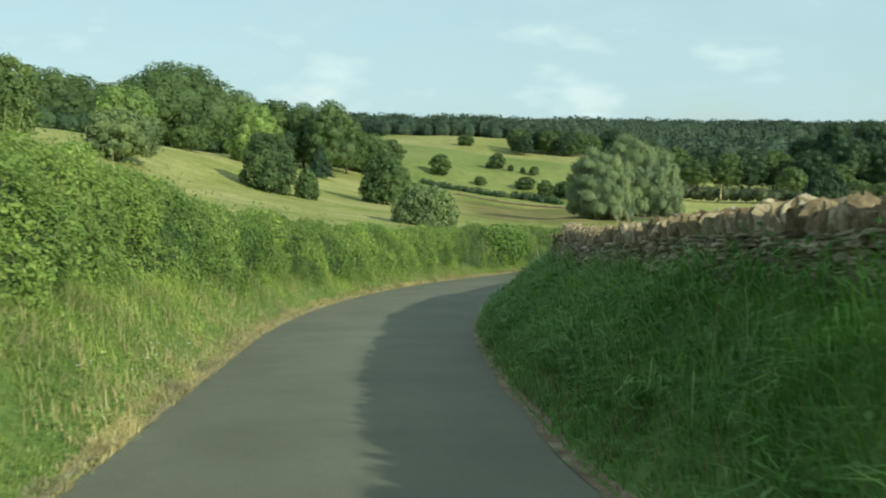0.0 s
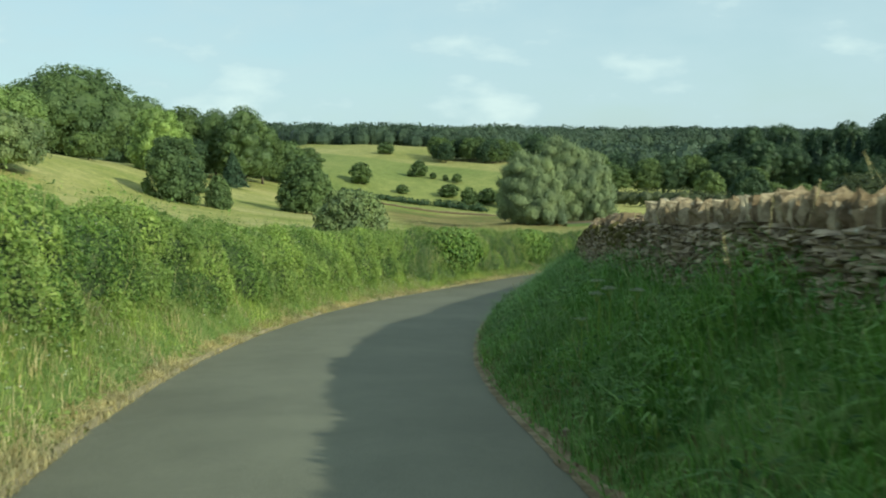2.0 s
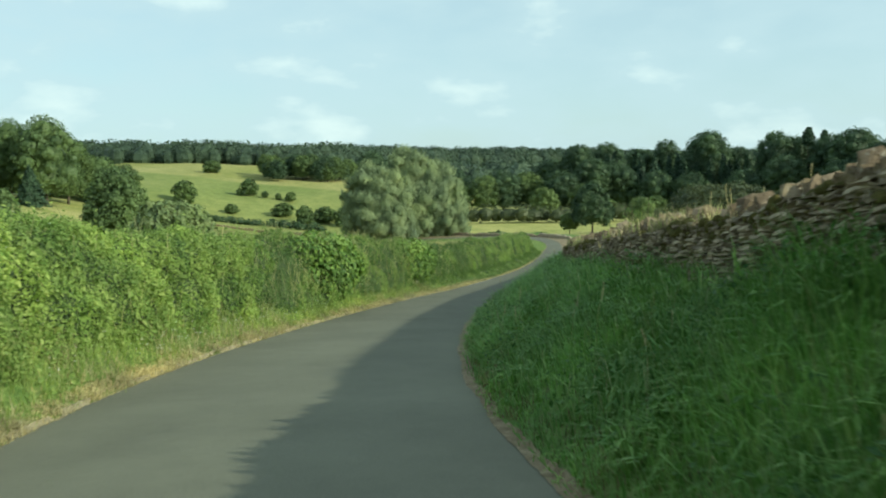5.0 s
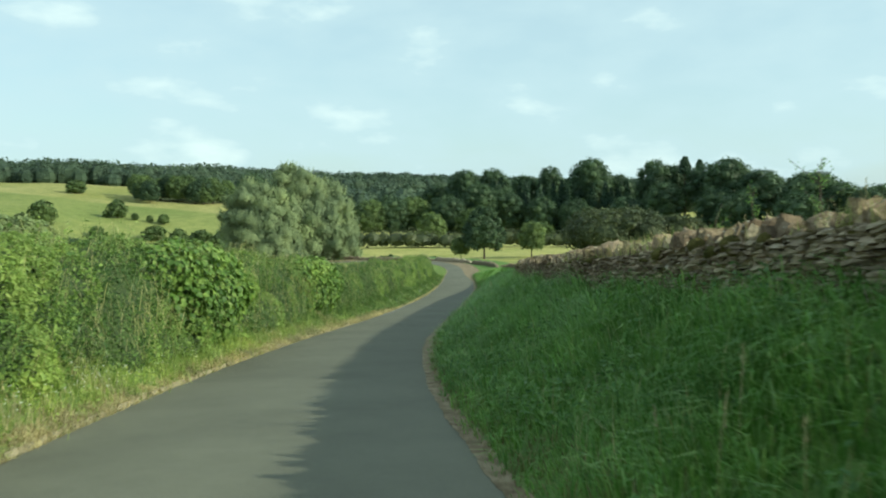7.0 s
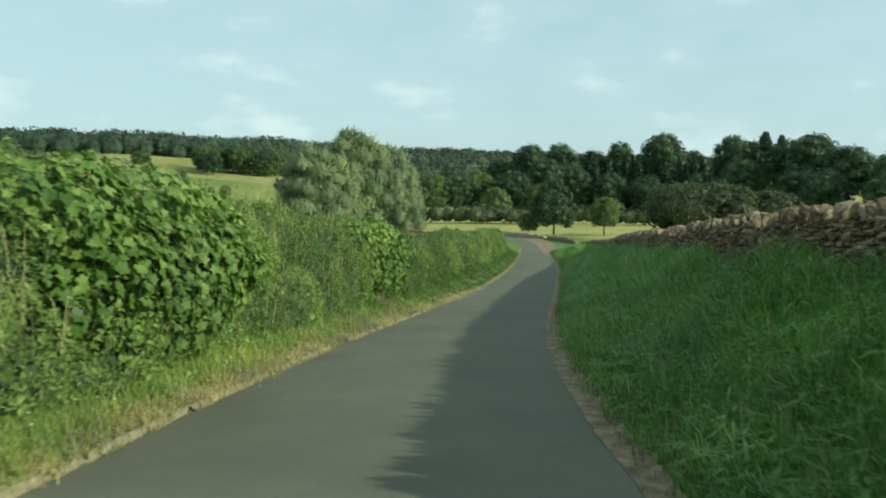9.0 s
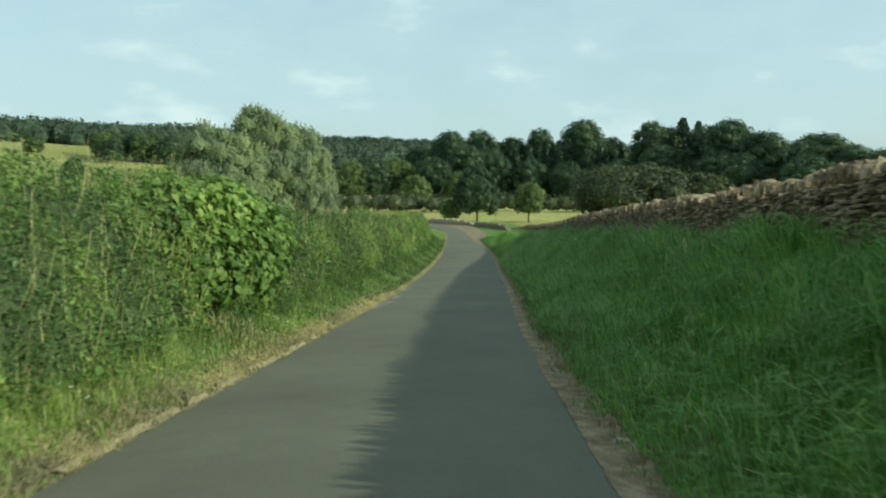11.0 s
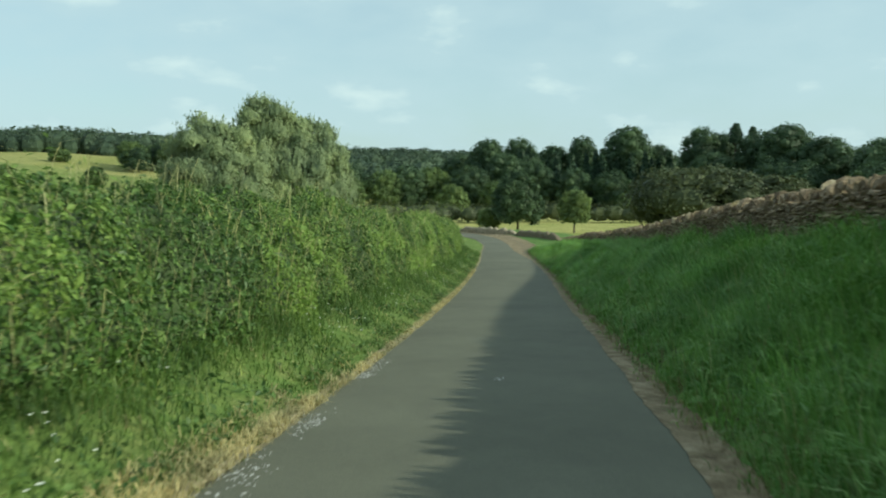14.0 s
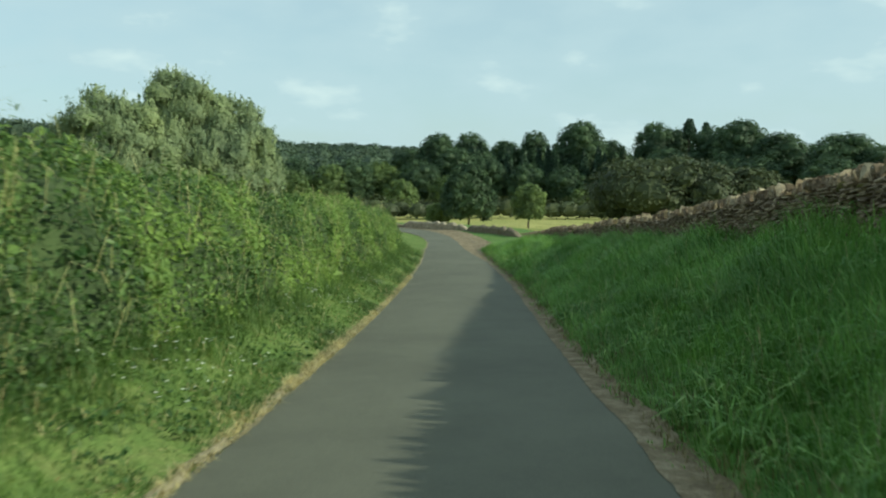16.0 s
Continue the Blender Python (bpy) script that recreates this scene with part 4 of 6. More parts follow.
# verge grass below the hedge
N_VERGE = 190000
s, o, x, y, z = sow(rng, N_VERGE, along(-8), along(92), -1.7, -0.02, left_of)
o = np.where(rng.random_sample(N_VERGE) < 0.25, rng.uniform(-0.3, 0.03, N_VERGE), o)
x, y = place(s, left_of(s) + o)
z = corridor(s, left_of(s) + o, valley(x, y), x, y)
wide = left_of(s) - keyed(s, HEDGE_OFF) + 0.35
ok = (-o < wide)
s, o, x, y, z = [q[ok] for q in (s, o, x, y, z)]
tall = (0.06 + 0.17 * rng.random_sample(len(x)) ** 1.5) * (1 + 0.8 * waves(x, y, 1.3, 62)) * np.clip(0.45 - o, 0.45, 1.2)
dry = rng.random_sample(len(x)) < np.clip(0.85 + o * 1.6, 0.2, 0.8) * (0.85 + 0.9 * waves(x, y, 2.5, 63) + 0.5 * waves(x, y, 0.6, 73)) * np.interp(s, [along(38), along(50), along(56)], [1.0, 0.55, 0.3])
short = s > along(40) + rng.normal(0, 7.0, len(s))
for name, pick, m, grow, text in (("verge_grass", ~dry & ~short, GRASS_VERGE, 1.0, "sun-bleached yellow-green verge grass"), ("short_verge_grass", ~dry & short, GRASS_MOWN, 0.8, "short green verge grass"),
                                  ("dry_verge_grass", dry, GRASS_DRY, 0.75, "bleached dry grass along the road's edge")):
    n = int(pick.sum())
    g = new(name, blades(name, x[pick], y[pick], z[pick], tall[pick] * grow, rng.uniform(0.006, 0.013, n), rng.uniform(0.65, 1.08, n), m, rng))
    tagged(g, text, "grass", kind="stuff")

s, o, x, y, z = sow(rng, 90000, along(-8), along(80), -0.22, 0.045, left_of)
ok = o > np.interp(s, [along(2), along(10), along(48), along(57)], [-0.1, -0.22, -0.22, -0.06])
s, o, x, y, z = [q[ok] for q in (s, o, x, y, z)]
tagged(new("edge_straw", blades("edge_straw", x, y, z, rng.uniform(0.03, 0.13, len(x)) * (1 + 0.7 * waves(x, y, 0.9, 77)), np.full(len(x), 0.008), rng.uniform(0.6, 1.08, len(x)), GRASS_DRY, rng)),
       "dead straw-coloured grass lying over the road's edge", "grass", kind="stuff")

s, o, x, y, z = sow(rng, 13000, along(36), along(56), -0.34, -0.05, left_of)
ok = rng.random_sample(len(x)) < np.clip(1.15 + o * 2.4 + 0.4 * waves(x, y, 1.2, 80), 0, 1)
n = int(ok.sum())
tagged(new("straw_belt", blades("straw_belt", x[ok], y[ok], z[ok], rng.uniform(0.05, 0.15, n), rng.uniform(0.006, 0.01, n), rng.uniform(0.6, 1.08, n), GRASS_DRY, rng)),
       "belt of bleached straw between the road and the green verge", "grass", kind="stuff")
s, o, x, y, z = sow(rng, 25000, along(-4), along(50), -1.25, -0.08, left_of)
ok = waves(x, y, 3.2, 79) + 0.5 * waves(x, y, 1.1, 81) + rng.normal(0, 0.12, len(x)) > np.interp(s, [along(3), along(10), along(30), along(36)], [0.75, 0.12, 0.2, 0.45])
n = int(ok.sum())
tagged(new("withered_grass", blades("withered_grass", x[ok], y[ok], z[ok], rng.uniform(0.12, 0.36, n), rng.uniform(0.005, 0.009, n), rng.uniform(0.5, 1.05, n), GRASS_DRY, rng)),
       "patches of withered straw-coloured grass in the verge", "grass", kind="stuff")

# long grass and broad-leaved weeds where the verge meets the hedge
fs = rng.uniform(along(-8), along(92), 15000)
fo = keyed(fs, HEDGE_OFF) + rng.normal(0.12, 0.16, len(fs))
x, y = place(fs, fo)
z = corridor(fs, fo, valley(x, y), x, y)
tall = rng.uniform(0.14, 0.4, len(x)) * (1 + 0.6 * waves(x, y, 1.1, 67))
for pick, m, text in ((fs < along(46), GRASS_VERGE, "long pale grass grown up against the hedge"), (fs >= along(46), GRASS_MOWN, "long green grass grown up against the hedge")):
    n = int(pick.sum())
    tagged(new("tall_grass", blades("tall_grass", x[pick], y[pick], z[pick], tall[pick], rng.uniform(0.005, 0.01, n), rng.uniform(0.3, 1.0, n), m, rng)), text, "grass", kind="stuff")
s, o, x, y, z = sow(rng, 22000, along(-8), along(90), -1.3, -0.1, left_of)
ok = waves(x, y, 1.5, 68) > -0.1
P = np.stack([x, y, z + rng.uniform(0.03, 0.14, len(x))], 1)[ok]
near = s[ok] < along(50)
for pick, m, text in ((near, BRAMBLE_LEAF, "low pale broad-leaved weeds among the verge grass"), (~near, HEDGE_DARK, "low dark broad-leaved weeds in the verge")):
    v, f = leaf_cards("weeds", P[pick], np.tile([0.25, 0.0, 1.0], (int(pick.sum()), 1)), rng.uniform(0.03, 0.075, int(pick.sum())), 0.6, m, rng)
    tagged(new("verge_weeds", mesh_of("verge_weeds", v, f, m)), text, "weeds", kind="stuff")

# short withered tufts on the bare edge of the bank
s, o, x, y, z = sow(rng, 9000, along(-6), along(90), -0.02, 0.35, right_of)
ok = waves(x, y, 0.8, 75) > 0.15
tagged(new("creeping_grass", blades("creeping_grass", x[ok], y[ok], z[ok], rng.uniform(0.05, 0.16, int(ok.sum())), np.full(int(ok.sum()), 0.009), rng.uniform(0.5, 1.08, int(ok.sum())), GRASS_LUSH, rng)),
       "green grass creeping over the bare earth", "grass", kind="stuff")
s, o, x, y, z = sow(rng, 22000, along(-6), along(90), 0.06, 0.5, right_of)
tagged(new("edge_tufts", blades("edge_tufts", x, y, z, rng.uniform(0.04, 0.17, len(x)) * (1 + 0.6 * waves(x, y, 0.6, 76)), np.full(len(x), 0.007), rng.uniform(0.4, 1.08, len(x)), GRASS_DEAD, rng)),
       "withered tufts on the bare earth below the bank", "grass", kind="stuff")

# seeding grass and weeds on and behind the wall
s = np.concatenate([rng.uniform(along(2.5), along(9.0), 1500), rng.uniform(along(14), along(92), 9000), rng.uniform(along(20), along(37), 24000)])
wild = (s > along(22)) & (s < along(37))
s = s[(waves(s, 0 * s, 4.0, 64) + rng.normal(0, 0.25, len(s)) > np.where(wild, -0.15, 0.45))]
off = keyed(s, WALL_OFF) + rng.uniform(-0.16, 0.7, len(s))
x, y = place(s, off)
z = at_s(s, 2) + keyed(s, WALL_TOP) - 0.32
tall = rng.uniform(0.16, 0.5, len(s)) * np.interp(s, [along(16), along(24), along(34), along(44)], [0.55, 0.7, 0.7, 0.55]) * (1 + 0.5 * waves(s, 0 * s, 1.1, 74))
green = rng.random_sample(len(s)) < 0.4
for pick, m, text in ((~green, GRASS_DRY, "pale seeding grass along the wall's broken top"), (green, GRASS_VERGE, "green grass rooted in the wall's top")):
    tagged(new("wall_top_grass", blades("wall_top_grass", x[pick], y[pick], z[pick], tall[pick], rng.uniform(0.005, 0.009, int(pick.sum())), rng.uniform(0.1, 0.9, int(pick.sum())), m, rng)),
           text, "grass", kind="stuff")


def flower_heads(name, x, y, z, size, label, per=5):
    """Small white flowers: a ring of petals each, on the grass."""
    n = len(x)
    P, V, F = np.stack([x, y, z], 1), [], []
    for k in range(per):
        a = 2 * np.pi * k / per
        d1 = np.array([math.cos(a - 0.45), math.sin(a - 0.45), 0.25])
        d2 = np.array([math.cos(a + 0.45), math.sin(a + 0.45), 0.25])
        V.append(np.stack([P, P + d1 * size[:, None], P + d2 * size[:, None]], 1))
    V = np.concatenate(V).reshape(-1, 3)
    F = np.arange(len(V)).reshape(-1, 3)
    return tagged(new(name, mesh_of(name, V, F, PETAL)), label, "flowers", kind="stuff")


s, o, x, y, z = sow(rng, 1500, along(-2), along(80), -1.0, -0.3, left_of)
ok = waves(x, y, 3.5, 65) > 0.1
cs, co, cx, cy, cz = sow(rng, 700, along(27), along(37), -1.1, -0.25, left_of)
flower_heads("clover_heads", cx, cy, cz + rng.uniform(0.1, 0.22, 700), rng.uniform(0.01, 0.018, 700), "white clover heads thick in the verge")
flower_heads("verge_flowers", x[ok], y[ok], z[ok] + rng.uniform(0.1, 0.2, int(ok.sum())), rng.uniform(0.01, 0.02, int(ok.sum())), "small white clover and daisy heads in the verge")
hs = rng.uniform(along(0), along(30), 500)
x, y, z = hedge_shape(hs, rng.uniform(0.2, 0.6, 500))
ok = waves(hs, z, 2.5, 66) > 0.15
flower_heads("hedge_blossom", x[ok], y[ok], z[ok] + 0.04, rng.uniform(0.012, 0.026, int(ok.sum())), "small white blossom in the hedge")


# ---- two young sycamores grown out of the hedge ----
def sycamore_leaf(name, size, seed, material):
    """A five-lobed leaf, cupped, with its stalk end at the origin."""
    r = random.Random(seed)
    outline = [(0.0, 0.0), (0.3, -0.12), (0.5, 0.1), (0.38, 0.3), (0.62, 0.48), (0.36, 0.62), (0.24, 0.7), (0.0, 1.05)]
    outline += [(-a, b) for a, b in reversed(outline[1:-1])]
    bm = bmesh.new()
    mid = bm.verts.new((0, 0.4 * size, -0.03 * size))
    ring = [bm.verts.new((a * size * r.uniform(0.9, 1.1), b * size * r.uniform(0.92, 1.08), (abs(a) * 0.22 - 0.18 * b * b) * size + r.uniform(-0.03, 0.03) * size)) for a, b in outline]
    for k in range(len(ring)):
        bm.faces.new((mid, ring[k], ring[(k + 1) % len(ring)]))
    me = bpy.data.meshes.new(name)
    bm.to_mesh(me)
    bm.free()
    me.materials.append(material)
    return me


BIG_LEAVES = [sycamore_leaf(f"sycamore_leaf_{k}", 0.075 + 0.014 * k, 90 + k, SYCAMORE_LEAF) for k in range(4)]
YOUNG_LEAVES = [sycamore_leaf(f"young_leaf_{k}", 0.07 + 0.012 * k, 95 + k, YOUNG_LEAF) for k in range(4)]


def limb(bm, a, b, ra, rb, sides=6):
    a, b = Vector(a), Vector(b)
    q = (b - a).to_track_quat("Z", "Y")
    rings = []
    for p, r in ((a, ra), (b, rb)):
        rings.append([bm.verts.new(p + q @ Vector((math.cos(2 * math.pi * k / sides) * r, math.sin(2 * math.pi * k / sides) * r, 0))) for k in range(sides)])
    for k in range(sides):
        bm.faces.new((rings[0][k], rings[0][(k + 1) % sides], rings[1][(k + 1) % sides], rings[1][k]))


def sycamore(y_at, off, long, deep, tall, seed, label, singles):
    """A thicket of sapling stems in the hedge, long beside the lane, clothed in large leaves."""
    rng = np.random.RandomState(seed)
    s = along(y_at)
    x, y = [float(q) for q in place(s, off)]
    z0 = float(at_s(s, 2)) + 0.3
    yaw = math.degrees(math.atan2(float(np.interp(s, LINE_S, TANGENT[:, 1])), float(np.interp(s, LINE_S, TANGENT[:, 0]))))
    fall = math.degrees(math.atan2(float(at_s(s + 1, 2) - at_s(s - 1, 2)), 2.0))
    root = tagged(new("sycamore_bush"), label, "bush", "young sycamores")
    root.matrix_basis = pose(x, y, z0, 0, -fall, yaw)
    bm = bmesh.new()
    for k in range(9):
        a, u = rng.uniform(0, 2 * np.pi), rng.uniform(-0.35, 0.35) * long
        limb(bm, (u, 0, -0.2), (u + math.cos(a) * 0.3, math.sin(a) * deep * 0.3, tall * rng.uniform(0.6, 0.9)), 0.022, 0.008)
    part("stems", bm, BARK, root, "thin grey-brown stems")
    n = singles + 4200
    lobes = [(0.02, 0.0, 0.42, 0.33, 0.5, 0.45), (-0.3, 0.1, 0.72, 0.22, 0.42, 0.24), (-0.02, 0.05, 0.8, 0.24, 0.42, 0.22), (0.25, 0.0, 0.5, 0.24, 0.46, 0.42), (0.2, 0.1, 0.76, 0.2, 0.4, 0.22), (-0.22, -0.05, 0.42, 0.24, 0.4, 0.36)]
    for k in range(9):
        lobes.append((rng.uniform(-0.4, 0.4), rng.uniform(-0.35, 0.1), rng.uniform(0.3, 0.92), rng.uniform(0.07, 0.13), rng.uniform(0.14, 0.24), rng.uniform(0.08, 0.16)))
    lobes = np.array(lobes) * np.array([long, deep, tall] * 2)
    which = rng.choice(len(lobes), n * 2, p=lobes[:, 3] * lobes[:, 5] / np.sum(lobes[:, 3] * lobes[:, 5]))
    d = rng.normal(0, 1, (n * 2, 3))
    d /= np.linalg.norm(d, axis=1)[:, None]
    d[:, 1] = np.where(rng.random_sample(n * 2) < 0.55, -np.abs(d[:, 1]), d[:, 1])      # most leaves on the lane's side
    P = lobes[which, :3] + d * lobes[which, 3:] * rng.uniform(0.8, 1.05, n * 2)[:, None]
    buried = np.zeros(n * 2, dtype=bool)
    for q in lobes[:6]:
        buried |= np.sum(((P - q[:3]) / q[3:]) ** 2, 1) < 0.55
    keep = ~buried & (P[:, 2] > 0.02)
    P, d = P[keep][:n], d[keep][:n]
    n = len(P)
    inner = []
    for k in range(n):
        out = Vector(d[k] * np.array([0.6, 1.2, 1.0]) + np.array([rng.normal(0, 0.5), rng.normal(0, 0.4), 0.6 + rng.normal(0, 0.25)])).normalized()
        down = Vector((rng.normal(0, 0.9), rng.normal(0, 0.9), -0.9))
        down = (down - out * down.dot(out)).normalized()
        side = down.cross(out)
        m = Matrix((side, down, out)).transposed().to_4x4()
        m.translation = Vector(P[k])
        fresh = P[k][2] > tall * (0.74 + rng.normal(0, 0.13))
        me = (YOUNG_LEAVES if fresh else BIG_LEAVES)[int(rng.randint(4))]
        if k < singles:
            leaf = new("leaf", me)
            leaf.parent = root
            leaf.matrix_local = m
        else:
            inner.append((me, m))
    older, young = [q for q in inner if q[0] in BIG_LEAVES], [q for q in inner if q[0] in YOUNG_LEAVES]
    child(new("inner_leaves", joined("inner_leaves", older, SYCAMORE_LEAF)), root, "", "stuff")
    child(new("young_leaves", joined("young_leaves", young, YOUNG_LEAF)), root, "pale yellow-green young leaves at the top", "stuff")
    return root


# ---- trees ----
def crown_mesh(name, lobes, cards, size, aspect, material, seed, hang=0.0, spin=1.0, tips=0.04):
    """A crown of many small leaves over several lobes (x, y, z, rx, ry, rz): rounded clumps, ragged skin, leafy inside."""
    rng = np.random.RandomState(seed)
    L = np.array(lobes, dtype=float)
    area = (L[:, 3] * L[:, 5]) ** 1.0
    n_of = np.maximum(20, (cards * area / area.sum()).astype(int))
    V, F, base = [], [], 0
    for (cx, cy, cz, rx, ry, rz), n in zip(L, n_of):
        d = rng.normal(0, 1, (n, 3))
        d /= np.linalg.norm(d, axis=1)[:, None]
        d[:, 2] = np.where(d[:, 2] < -0.7, -d[:, 2], d[:, 2])
        az, el = np.arctan2(d[:, 1], d[:, 0]), np.arcsin(np.clip(d[:, 2], -1, 1))
        cell = float(np.clip(2.2 / max(rx, 0.3), 0.5, 1.3))
        lump = 1 + 0.2 * (clumps(az * 1.6 + cx, el * 1.9 + cz, cell, seed * 0.37) - 0.5) + 0.07 * np.sin(az * 9 + cy) * np.sin(el * 8 + cx)
        r = (1 - rng.exponential(0.09, n).clip(0, 0.45) + (rng.random_sample(n) < 0.2) * rng.uniform(0, tips * 2.5, n)) * lump
        P = np.array([cx, cy, cz]) + d * r[:, None] * np.array([rx, ry, rz])
        N = d / np.array([rx, ry, rz])
        N /= np.linalg.norm(N, axis=1)[:, None]
        N[:, 2] += 0.25
        inside = np.zeros(n, dtype=bool)
        for (ox, oy, oz, qx, qy, qz) in L:
            if (ox, oy, oz) != (cx, cy, cz):
                inside |= np.sum(((P - (ox, oy, oz)) / (qx, qy, qz)) ** 2, 1) < 0.66
        P, N = P[~inside], N[~inside]
        if len(P) == 0:
            continue
        v, f = leaf_cards(name, P, N, 1.15 * size * rng.lognormal(0, 0.4, len(P)), aspect, material, rng, 0.4, spin * 0.65, hang)
        V.append(v)
        F.append(f + base)
        base += len(v)
        # dense inside of the lobe
        a = np.linspace(0, 2 * np.pi, 9)[:-1]
        rows = []
        for t in np.linspace(-0.85, 0.95, 6):
            w = math.sqrt(max(0.02, 1 - t * t)) * 0.66 * rng.uniform(0.9, 1.1, 8)
            rows.append(np.stack([cx + rx * w * np.cos(a), cy + ry * w * np.sin(a), np.full(8, cz + rz * 0.7 * t)], 1))
        v = np.vstack(rows)
        f = []
        for i in range(5):
            for k in range(8):
                p, q = i * 8 + k, i * 8 + (k + 1) % 8
                f += [(p, q, q + 8), (p, q + 8, p + 8)]
        f += [(40, 40 + k, 41 + k) for k in range(1, 7)] + [(0, k + 1, k) for k in range(1, 7)]
        V.append(v)
        F.append(np.array(f) + base)
        base += len(v)
    return mesh_of(name, np.vstack(V), np.vstack(F), material)


def trunk_mesh(name, tall, radius, lobes, seed):
    r = random.Random(seed)
    bm = bmesh.new()
    p, rad = Vector((0, 0, -0.4)), radius * 1.35
    for k in range(4):
        q = Vector((r.uniform(-1, 1) * radius * 0.5, r.uniform(-1, 1) * radius * 0.5, tall * (k + 1) / 4))
        nr = radius * (1 - 0.2 * (k + 1))
        limb(bm, p, q, rad, nr, 8)
        p, rad = q, nr
    for (x, y, z, rx, ry, rz) in lobes[:9]:
        limb(bm, (0, 0, tall * r.uniform(0.55, 0.9)), (x * 0.8, y * 0.8, z), radius * 0.4, radius * 0.12, 5)
    me = bpy.data.meshes.new(name)
    bm.to_mesh(me)
    bm.free()
    me.materials.append(BARK)
    return me


def round_lobes(h, w, base, n, seed, top=0.8):
    """A broad crown, h high in all and w wide, its skirt at base: one full body with lumps standing out of it."""
    r = random.Random(seed)
    mid, half = base + (h - base) * 0.5, (h - base) * 0.5
    out = [(0, 0, mid + half * 0.12, w * 0.4, w * 0.4, half * 0.8), (0, 0, base + half * 0.55, w * 0.43, w * 0.43, half * 0.6)]
    for k in range(n * 2):
        a = 2 * math.pi * (k * 0.618 + r.uniform(-0.06, 0.06))
        t = (k + 0.5) / (n * 2)
        up = math.asin(1.86 * t - 0.9)
        size = w * r.choice((0.09, 0.12, 0.15, 0.19)) * r.uniform(0.9, 1.2)
        side = math.cos(up) if up > 0 else math.cos(up) ** 0.45
        reach = (w * 0.5 - size * 0.75) * side * r.uniform(0.86, 1.1)
        z = mid + (half - size * 0.7) * math.sin(up) * r.uniform(0.84, 1.06)
        out.append((math.cos(a) * reach, math.sin(a) * reach, z, size, size, size * r.uniform(0.7, 1.0)))
    return out


def egg_lobes(h, w, base, seed, n=34):
    """A dense crown down to the ground, broad below and narrowing upwards, with small lumps in its skin."""
    r = random.Random(seed)
    out = [(0, 0, h * 0.34, w * 0.46, w * 0.46, h * 0.34), (0, 0, h * 0.57, w * 0.37, w * 0.37, h * 0.33), (0, 0, h * 0.76, w * 0.23, w * 0.23, h * 0.21)]
    for k in range(n):
        t = 0.1 + 0.86 * (k + 0.5) / n
        a = 2 * math.pi * (k * 0.618 + r.uniform(-0.08, 0.08))
        girth = w * 0.5 * min(1.0, 1.12 * math.sqrt(max(0.0, 1 - t ** 2.3))) * (0.86 if t < 0.16 else 1.0)
        size = w * r.uniform(0.08, 0.14)
        out.append((math.cos(a) * (girth - size * 0.8), math.sin(a) * (girth - size * 0.8), min(h * t, h - size * 0.9), size, size, size * r.uniform(0.8, 1.3)))
    return [(x, y, base + z * (h - base) / h, rx, ry, rz * (h - base) / h) for x, y, z, rx, ry, rz in out]


def broadleaf(name, h, w, base, material, seed, cards, size, n=11, label="", category="tree", aspect=0.7, group="", top=0.8, egg=False):
    lobes = egg_lobes(h, w, base if base > 0.5 else 0.0, seed) if egg else round_lobes(h, w, base, n, seed, top)
    root = tagged(new(name), label, category, group)
    child(new("trunk", trunk_mesh("trunk", base + (h - base) * 0.55, max(0.1, h * 0.022), lobes, seed)), root)
    child(new("crown", crown_mesh("crown", lobes, int(cards * 1.35), size * 0.84, aspect, material, seed)), root)
    return root


def set_down(ob, x, y, turn=0.0, sink=0.15, z=None):
    if z is None:
        z = float(height(np.array([x]), np.array([y]))[0]) - sink
    ob.matrix_basis = pose(x, y, z, 0, 0, turn)
    return ob


def conifer(name, h, w, material, seed, cards, size, label, group=""):
    """A spruce: drooping whorls round a straight stem."""
    rng = np.random.RandomState(seed)
    root = tagged(new(name), label, "conifer", group)
    bm = bmesh.new()
    limb(bm, (0, 0, -0.4), (0, 0, h * 0.97), h * 0.016, 0.03, 8)
    part("trunk", bm, BARK, root)
    t = rng.beta(1.0, 1.5, cards)
    a = rng.uniform(0, 2 * np.pi, cards)
    tier = 1 + 0.08 * np.sin(t * 60) + 0.15 * np.sin(a * 5 + t * 20)
    r = w * 0.5 * (1 - t) ** 0.85 * tier * (1 - rng.exponential(0.16, cards).clip(0, 0.9)) + 0.05
    P = np.stack([np.cos(a) * r, np.sin(a) * r, h * (0.07 + 0.93 * t) - 0.12 * r], 1)
    N = np.stack([np.cos(a), np.sin(a), np.full(cards, 0.9)], 1)
    v, f = leaf_cards("needles", P, N, size * rng.lognormal(0, 0.3, cards), 0.5, material, rng, 0.3, 1.3, 0.2)
    k = np.linspace(0, 2 * np.pi, 9)[:-1]
    rows = [np.stack([np.cos(k) * w * 0.27 * (1 - q) ** 0.85 + 0, np.sin(k) * w * 0.27 * (1 - q) ** 0.85, np.full(8, h * (0.08 + 0.88 * q))], 1) for q in np.linspace(0, 1, 6)]
    cf = []
    for i in range(5):
        for j in range(8):
            p, q = i * 8 + j, i * 8 + (j + 1) % 8
            cf += [(p, q, q + 8), (p, q + 8, p + 8)]
    child(new("crown", mesh_of("crown", np.vstack([v] + rows), np.vstack([f, np.array(cf) + len(v)]), material)), root)
    return root


